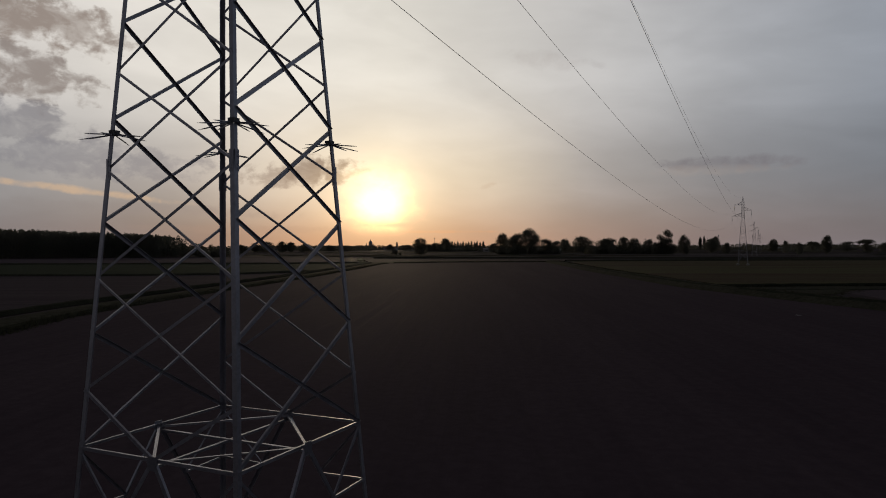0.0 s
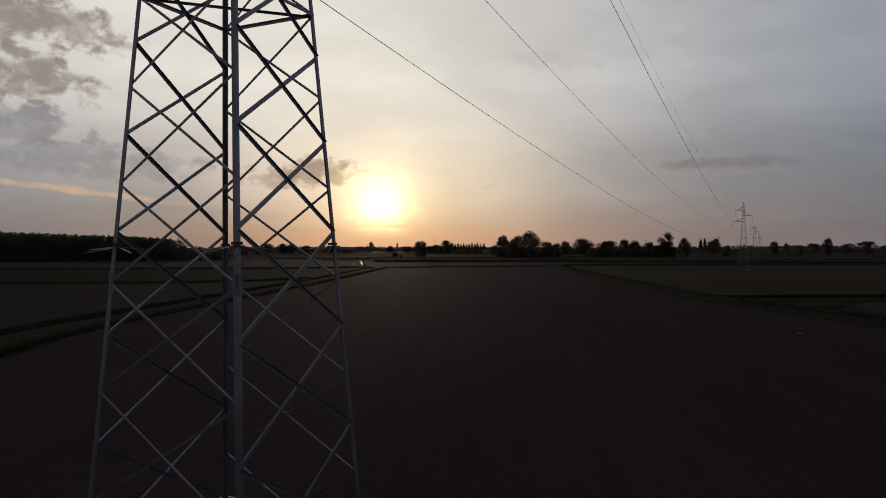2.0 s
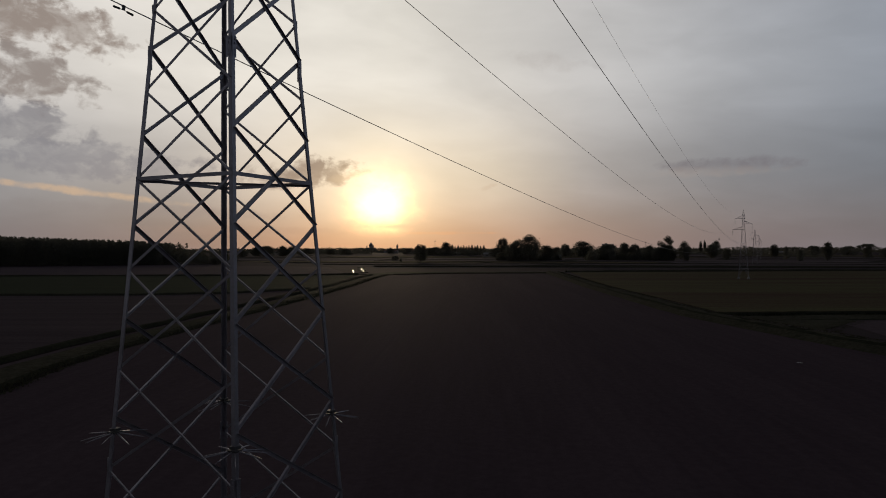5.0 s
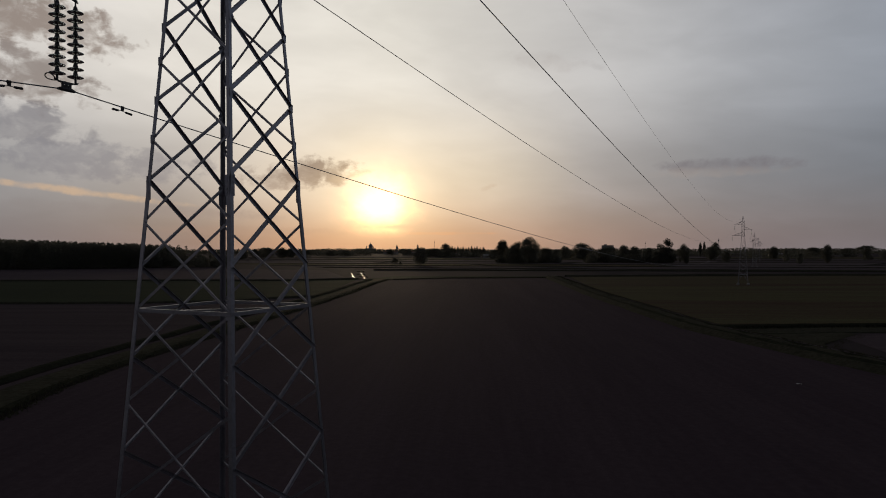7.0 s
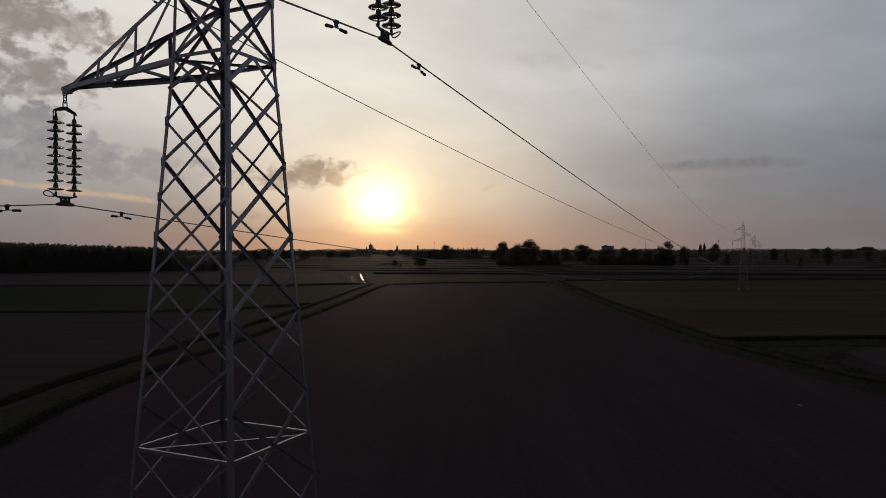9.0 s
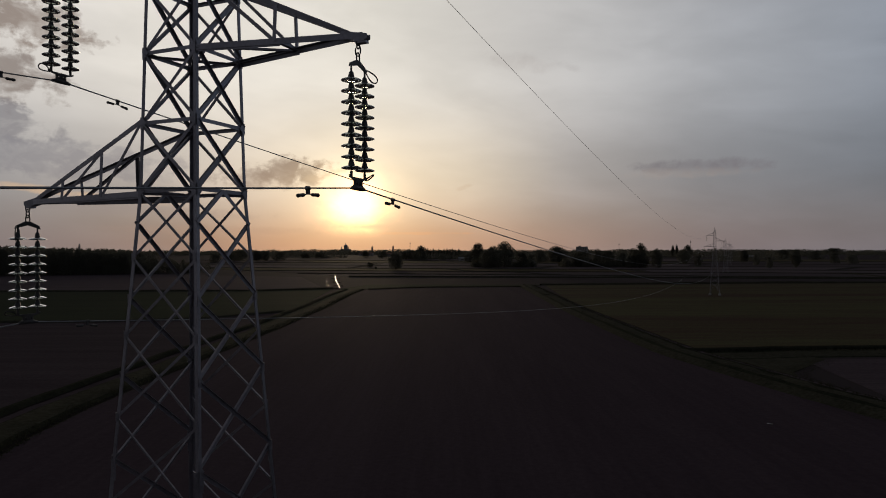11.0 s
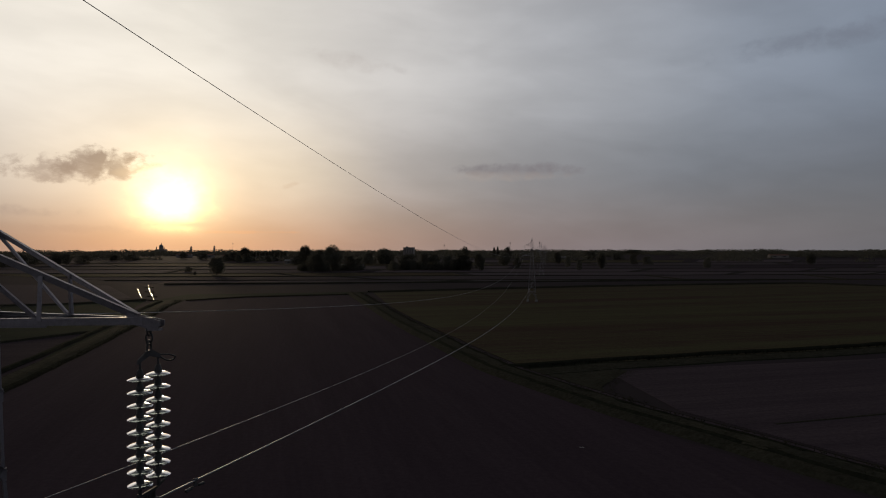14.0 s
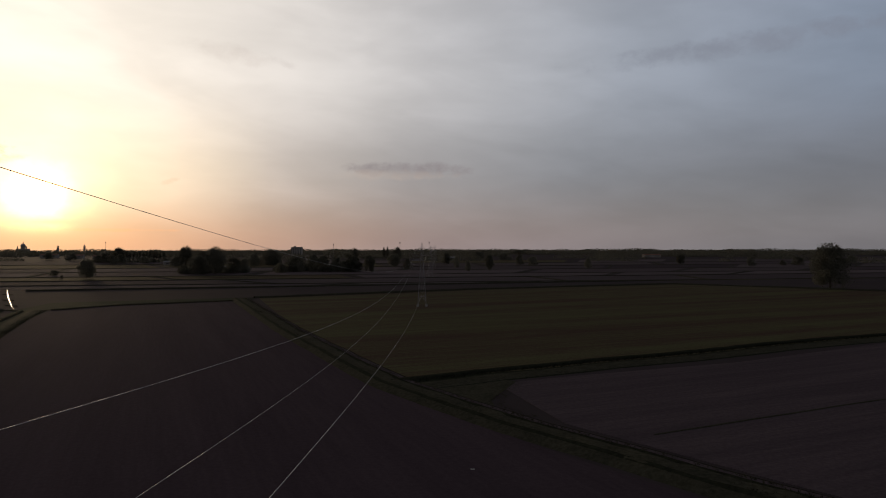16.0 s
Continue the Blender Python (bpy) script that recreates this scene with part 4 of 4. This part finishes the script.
KINDS = {
    "round": make_tree(1, lobed(1, 10, 10, 24, 0.5), 9000, 0.2, 1.8, 0.28, 10, "full round broadleaf tree, dark against the evening sky"),
    "ragged": make_tree(2, lobed(9, 10, 10, 17, 0.9)[1:], 4200, 0.22, 3.0, 0.26, 11, "ragged broadleaf tree with gaps in its crown", 9),
    "bush": make_tree(3, lobed(3, 10, 13, 20, -1.0), 7500, 0.22, 1.4, 0.24, 13, "low bushy broadleaf tree with foliage to the ground"),
    "poplar": make_tree(4, [(0, 0, 2.4 + k * 0.95, 0.95 * math.sin(0.5 + k * 0.33), 0.9) for k in range(8)], 1300, 0.22, 2.0, 0.16, 2.2, "slim upright poplar in a planted row", 3),
    "umbrella": make_tree(5, [(math.cos(a) * q, math.sin(a) * q, 7.4 + 1.2 * (q < 2), 1.9, 1.5) for a, q in ((k * 1.05, 3.3 if k % 2 else 1.4) for k in range(8))], 1300, 0.34, 5.0, 0.24, 10, "spreading flat-topped tree on a bare trunk", 9),
}
TREES = [
    # kind, x, y, height, breadth
    ("round", -244, 514, 14.0, 0.94), ("bush", -263, 515, 2.6, 0.64), ("round", -285, 844, 23.8, 0.71), ("round", -174, 595, 22.7, 0.85), ("bush", -190, 596, 16.3, 0.84), ("bush", -206, 609, 7.6, 1.13),
    ("bush", -189, 608, 19.2, 0.55), ("bush", -166, 620, 13.9, 0.85), ("bush", -164, 648, 12.4, 0.87), ("round", -191, 890, 19.9, 1.41), ("bush", -126, 632, 8.4, 0.96), ("bush", -117, 660, 14.8, 1.23),
    ("round", -106, 692, 16.1, 0.82), ("round", -96, 691, 15.0, 0.81), ("bush", -81, 674, 13.5, 0.80), ("ragged", -61, 642, 21.4, 0.80), ("bush", -61, 642, 13.9, 0.83), ("round", -46, 642, 16.6, 0.65),
    ("bush", -44, 642, 6.4, 0.45), ("round", -31, 805, 15.4, 1.09), ("poplar", -65, 1172, 22.4, 1.19), ("poplar", -59, 1171, 23.4, 0.95), ("round", -43, 1170, 22.4, 0.70), ("bush", -14, 741, 10.5, 0.63),
    ("round", 33, 904, 15.1, 0.75), ("bush", 41, 778, 12.4, 0.45), ("bush", 47, 667, 10.1, 0.47), ("round", 69, 682, 16.0, 0.57), ("bush", 128, 897, 12.8, 0.63), ("bush", 141, 868, 10.9, 0.92),
    ("bush", 183, 749, 10.7, 0.63), ("round", 345, 912, 13.8, 0.89), ("bush", 399, 825, 11.8, 0.72), ("bush", 450, 848, 6.4, 1.11), ("bush", 468, 847, 10.7, 1.13), ("round", 231, 375, 24.0, 0.84),
    ("bush", 584, 927, 11.0, 0.99), ("round", -482, 1114, 22.0, 0.96), ("bush", -484, 1074, 14.2, 1.06), ("bush", -480, 1036, 12.0, 0.93), ("bush", -297, 845, 11.9, 1.00),
    ("umbrella", 175, 1256, 17.8, 1.59), ("bush", 143, 1205, 14.1, 1.37), ("round", 101, 1262, 14.7, 1.64), ("round", -190, 792, 15.8, 0.83), ("bush", -71, 643, 10.7, 0.54), ("bush", -110, 645, 9.7, 0.64),
    ("poplar", -489, 1158, 18.1, 1.24), ("poplar", -484, 1158, 16.2, 1.39), ("poplar", -478, 1158, 17.7, 1.28), ("poplar", -472, 1157, 15.7, 1.43), ("poplar", -467, 1157, 17.2, 1.31), ("poplar", -461, 1156, 15.3, 1.48),
    ("poplar", -456, 1156, 16.7, 1.35), ("poplar", -450, 1155, 18.1, 1.24), ("poplar", -444, 1155, 16.2, 1.39), ("poplar", -439, 1154, 17.6, 1.28), ("poplar", -433, 1154, 15.7, 1.43), ("poplar", -427, 1154, 17.1, 1.31),
    ("bush", -432, 978, 12.0, 0.87), ("bush", -439, 1019, 13.0, 0.83), ("bush", -300, 575, 4.5, 1.20), ("bush", -460, 1040, 11.0, 1.20),
    ("bush", -400, 1010, 10.0, 1.20),
    ("round", -645, 800, 13.5, 1.10), ("bush", -646, 825, 15.3, 1.30), ("round", -597, 800, 15.0, 1.20), ("round", -599, 823, 14.4, 1.00), ("bush", -612, 875, 12.2, 1.50),
    ("bush", -621, 742, 10.8, 1.20), ("round", -700, 1081, 10.2, 1.60), ("bush", -703, 1139, 10.4, 1.80), ("round", -700, 1313, 13.2, 1.20), ("bush", -623, 1241, 11.7, 1.50),
]
spots = {}


def plant(kind, x, y, h, wide=1.0, turn=0.0):
    m = pose(x, y, 0, 0, 0, turn) @ Matrix.Diagonal((h / 10 * wide, h / 10 * wide, h / 10, 1))
    if kind in spots:
        copy_thing(KINDS[kind], m)
    else:
        spots[kind] = m


for kind, x, y, h, wd in TREES:
    plant(kind, x, y, h, wd, (x * 7.3 + y * 3.1) % 360)
for kind, m in spots.items():
    KINDS[kind].matrix_basis = m

# thick wood of planted trees
def make_wood(name, seed, corners, count, h0, h1, leaves, size, label, fall=0.0):
    rng = random.Random(seed)
    a, b, c, d = [Vector((*p, 0)) for p in corners]
    vs, fs = [], []
    for k in range(count):
        u, v = rng.random(), rng.random() ** 1.6
        p = a.lerp(b, u).lerp(d.lerp(c, u), v)
        h, w = rng.uniform(h0, h1) * (1 + fall * (0.5 - u)), rng.uniform(1.8, 3.2)
        tv, tf = tube([p, p + Vector((0, 0, h * 0.7))], [0.16, 0.06], 4)
        o = len(vs)
        vs += tv
        fs += [tuple(i + o for i in f) for f in tf]
        for _ in range(leaves):
            z = h * (0.06 + 0.94 * rng.random() ** 0.8)
            r = w * (1.05 - 0.8 * (z / h) ** 4) * math.sqrt(rng.random())
            ang = rng.uniform(0, 2 * math.pi)
            q = p + Vector((math.cos(ang) * r, math.sin(ang) * r, z + rng.gauss(0, 0.3)))
            e1 = Vector((rng.gauss(0, 1), rng.gauss(0, 1), rng.gauss(0, 1))).normalized() * size * rng.uniform(0.6, 1.4)
            e2 = e1.cross(Vector((rng.gauss(0, 1), rng.gauss(0, 1), rng.gauss(0, 1)))).normalized() * size * 0.7
            o = len(vs)
            vs += [q - e1, q - e2, q + e1, q + e2]
            fs.append((o, o + 1, o + 2, o + 3))
    return tagged(new(name, mesh_of(name, vs, fs, LEAF)), label, "woodland", kind="stuff")


make_wood("plantation_wood", 11, [(-508, 222), (-370, 356), (-403, 416), (-562, 325)], 1000, 16.8, 19.8, 190, 0.46, "dense dark plantation wood with a level top", 0.36)
make_wood("hedge_wood", 12, [(-370, 356), (-341, 384), (-369, 435), (-403, 416)], 70, 5, 9.5, 130, 0.46, "lower dark trees at the end of the wood", 0.5)
for k, (a, b, n, h0, h1) in enumerate([((-210, 609), (-154, 633), 60, 3.0, 6.5), ((-133, 646), (-52, 642), 80, 3.5, 8.0), ((-505, 1076), (-386, 1067), 60, 4.0, 9.0), ((-214, 865), (-178, 889), 40, 5.0, 9.0)]):
    make_wood("hedge", 30 + k, [a, b, (b[0] - 6, b[1] + 16), (a[0] - 6, a[1] + 16)], n, h0, h1, 130, 0.5, "dark scrubby hedge filling the gaps between trees")

# far belts of trees round the plain
rng = random.Random(21)
vs, fs = [], []
for far in (1180, 1450, 1750, 2150, 2650, 3250):
    az = -44.0
    while az < 66.0:
        az += rng.uniform(0.08, 0.2) * 1700 / far
        if noise.noise(Vector((az * 0.16, far * 0.01, 2.0))) < (0.12 if far < 1400 else -0.02 if far < 2000 else -0.7):
            continue
        d = far * rng.uniform(0.97, 1.03)
        x, y = 7.4 - math.sin(radians(az)) * d, -8.6 + math.cos(radians(az)) * d
        h = 8.6 + far * 0.0015 + 7.0 * noise.noise(Vector((az * 0.9, far * 0.01, 9.0))) + 2.0 * rng.uniform(-1, 1) ** 3
        h *= 0.82 if far < 1700 else 1.0
        w = h * rng.uniform(0.5, 0.9)
        for k in range(38):
            t = k / 38 if k < 14 else rng.random()
            r = w * math.sqrt(max(0.08, 1 - (1.9 * t - 0.8) ** 2)) * math.sqrt(rng.random())
            ang = rng.uniform(0, 2 * math.pi)
            q = Vector((x + math.cos(ang) * r, y + math.sin(ang) * r, h * t * 0.92))
            e1 = Vector((rng.gauss(0, 1), rng.gauss(0, 1), rng.gauss(0, 0.6))).normalized() * h * 0.13
            e2 = e1.cross(Vector((rng.gauss(0, 1), rng.gauss(0, 1), rng.gauss(0, 1)))).normalized() * h * 0.1
            o = len(vs)
            vs += [q - e1, q - e2, q + e1, q + e2]
            fs.append((o, o + 1, o + 2, o + 3))
tagged(new("far_tree_belt", mesh_of("far_tree_belt", vs, fs, LEAF)), "far belts of dark trees along the horizon", "woodland", kind="stuff")


# ---------------------------------------------------------------- far buildings
BARNS = [
    # bearing, distance, length, depth, eaves, rise, walls, roof, turn, words
    (15.3, 691, 26, 10, 3.6, 1.6, SHEET, SHEET, 10, "long low pale farm shed behind the grove", "barn", "farm_shed"),
    (19.9, 972, 20, 9, 4.0, 1.5, PLASTER, SHEET, 15, "white farm shed among the far fields", "barn", "farm_shed"),
    (24.6, 1620, 42, 12, 5.0, 2.0, PLASTER, ROOF, 8, "far pale farmhouse with tiled roof", "house", "farmhouse"),
    (26.4, 1674, 30, 12, 6.0, 2.2, PLASTER, ROOF, 4, "far pale farmhouse with tiled roof", "house", "farmhouse"),
    (22.6, 1620, 34, 12, 5.0, 2.0, PLASTER, ROOF, 0, "far pale farmhouse with tiled roof", "house", "farmhouse"),
    (28.1, 1782, 36, 12, 6.5, 2.2, PLASTER, ROOF, 6, "far pale farmhouse with tiled roof", "house", "farmhouse"),
    (37.0, 1512, 24, 12, 6.5, 2.2, PLASTER, ROOF, 6, "far farmhouse near the wood", "house", "farmhouse"),
    (12.4, 950, 16, 8, 4.5, 1.6, PLASTER, ROOF, 20, "small farmhouse among dark trees", "house", "farmhouse"),
    (-1.8, 1242, 22, 10, 4.5, 1.8, SHEET, SHEET, 10, "pale shed beside far trees", "barn", "farm_shed"),
    (-18.0, 1620, 40, 12, 5.0, 2.0, PLASTER, ROOF, 10, "far low farm buildings", "house", "farmhouse"),
]
def at_bearing(az, far):
    return 7.4 - math.sin(radians(az)) * far, -8.5 + math.cos(radians(az)) * far


def gable_house(x, y, turn, lx, ly, h, rise, wall_mat, roof_mat, label, cat, name, windows=2):
    t = thing(name, label, cat, "far buildings", pose(x, y, 0, 0, 0, turn))
    part("wall", mesh_of("wall", *join([(box_verts((0, 0, h / 2), lx, ly, h), BOX), ([(-lx / 2, -ly / 2, h), (-lx / 2, ly / 2, h), (-lx / 2, 0, h + rise), (lx / 2, -ly / 2, h), (lx / 2, ly / 2, h), (lx / 2, 0, h + rise)],
                                       [(0, 2, 1), (3, 4, 5), (0, 3, 5, 2), (1, 2, 5, 4)])]), wall_mat), t)
    e = 0.5
    part("roof", mesh_of("roof", [(-lx / 2 - e, -ly / 2 - e, h - 0.2), (lx / 2 + e, -ly / 2 - e, h - 0.2), (lx / 2 + e, 0, h + rise + 0.1), (-lx / 2 - e, 0, h + rise + 0.1), (lx / 2 + e, ly / 2 + e, h - 0.2), (-lx / 2 - e, ly / 2 + e, h - 0.2),
                                  (-lx / 2 - e, -ly / 2 - e, h), (lx / 2 + e, -ly / 2 - e, h), (lx / 2 + e, 0, h + rise + 0.35), (-lx / 2 - e, 0, h + rise + 0.35), (lx / 2 + e, ly / 2 + e, h), (-lx / 2 - e, ly / 2 + e, h)],
                         [(0, 3, 2, 1), (3, 5, 4, 2), (6, 7, 8, 9), (9, 8, 10, 11), (0, 1, 7, 6), (5, 11, 10, 4), (1, 2, 8, 7), (2, 4, 10, 8), (0, 6, 9, 3), (3, 9, 11, 5)], roof_mat), t)
    for k in range(windows):
        px = (k + 0.5) / windows * lx - lx / 2
        part("window", mesh_of("window", box_verts((px, -ly / 2 - 0.02, h * 0.55), lx / windows * 0.35, 0.1, h * 0.3), BOX, DARKGLASS), t)
    return t


def make_domed_church(x, y):
    t = thing("domed_church", "far domed church rising over the town", "church", m=pose(x, y, 0))
    part("nave", mesh_of("nave", box_verts((0, 0, 9), 46, 24, 18), BOX, PLASTER), t)
    part("drum", mesh_of("drum", *lathe([(9.5, 16), (9.5, 28), (10.4, 28.4), (10.4, 29.2)], 24), PLASTER), t)
    part("dome", mesh_of("dome", *lathe([(9.8 * math.cos(a), 29.2 + 11 * math.sin(a)) for a in [k * 0.17 for k in range(9)]] + [(1.6, 40.0)], 24), LEAD, True), t)
    part("lantern", mesh_of("lantern", *lathe([(1.5, 39.5), (1.5, 43.5), (2.0, 43.8), (1.2, 45.5), (0.2, 48.5), (0.1, 50.5)], 12), PLASTER), t)
    for s in (-1, 1):
        part("bell_turret", mesh_of("bell_turret", *lathe([(2.2, 0), (2.2, 24), (2.7, 24.4), (0.2, 31)], 8, (s * 19, -8, 0)), PLASTER), t)


def make_bell_tower(x, y, h, label):
    t = thing("bell_tower", label, "tower", "towers of the town", pose(x, y, 0))
    part("shaft", mesh_of("shaft", box_verts((0, 0, h * 0.36), 6, 6, h * 0.72), BOX, PLASTER), t)
    part("belfry", mesh_of("belfry", *join([(box_verts((i * 2.4, j * 2.4, h * 0.78), 1.2, 1.2, h * 0.12), BOX) for i in (-1, 1) for j in (-1, 1)] + [(box_verts((0, 0, h * 0.85), 6.4, 6.4, h * 0.03), BOX)]), PLASTER), t)
    part("spire", mesh_of("spire", *lathe([(3.2, h * 0.865), (0.15, h)], 8), LEAD), t)


def make_apartment_block(x, y, turn, lx, ly, h):
    t = thing("apartment_block", "far flat-roofed apartment block of several storeys", "building", m=pose(x, y, 0, 0, 0, turn))
    part("wall", mesh_of("wall", box_verts((0, 0, h / 2), lx, ly, h), BOX, PLASTER), t)
    part("roof", mesh_of("roof", *join([(box_verts((0, 0, h + 0.3), lx + 1, ly + 1, 0.6), BOX), (box_verts((-lx * 0.2, 0, h + 1.8), 6, 5, 2.6), BOX)]), CONCRETE), t)
    for k in range(int(h // 3.2)):
        for i in range(int(lx // 5)):
            part("window", mesh_of("window", box_verts((-lx / 2 + 2.5 + i * 5, -ly / 2 - 0.03, 2 + k * 3.2), 2.2, 0.15, 1.5), BOX, DARKGLASS), t)


def make_mast(x, y, h, label):
    t = thing("radio_mast", label, "mast", "masts on the horizon", pose(x, y, 0))
    part("pole", mesh_of("pole", *tube([(0, 0, 0), (0, 0, h * 0.7), (0, 0, h)], [0.55, 0.4, 0.2], 6), STEEL), t)
    part("antenna", mesh_of("antenna", *lathe([(0.7, h * 0.82), (1.3, h * 0.83), (1.3, h * 0.9), (0.7, h * 0.91)], 8), SHEET), t)


make_domed_church(*at_bearing(29.75, 3500))
make_bell_tower(*at_bearing(27.6, 2900), 31, "far pointed bell tower of the town")
make_bell_tower(*at_bearing(25.9, 3100), 34, "slim far bell tower with a spire")
make_bell_tower(*at_bearing(49.4, 3000), 40, "far bell tower behind the wood")
make_apartment_block(*at_bearing(10.5, 2000), -10, 30, 14, 23)
for az, far, h in ((2.2, 1900, 40), (-0.2, 2100, 42), (24.5, 2500, 44), (7.6, 2300, 36)):
    make_mast(*at_bearing(az, far), h, "thin mast rising over the far trees")
for az, far, lx, ly, h, rise, wm, rm, turn, lab, cat, nm in BARNS:
    gable_house(*at_bearing(az, far), turn, lx, ly, h, rise, wm, rm, lab, cat, nm)
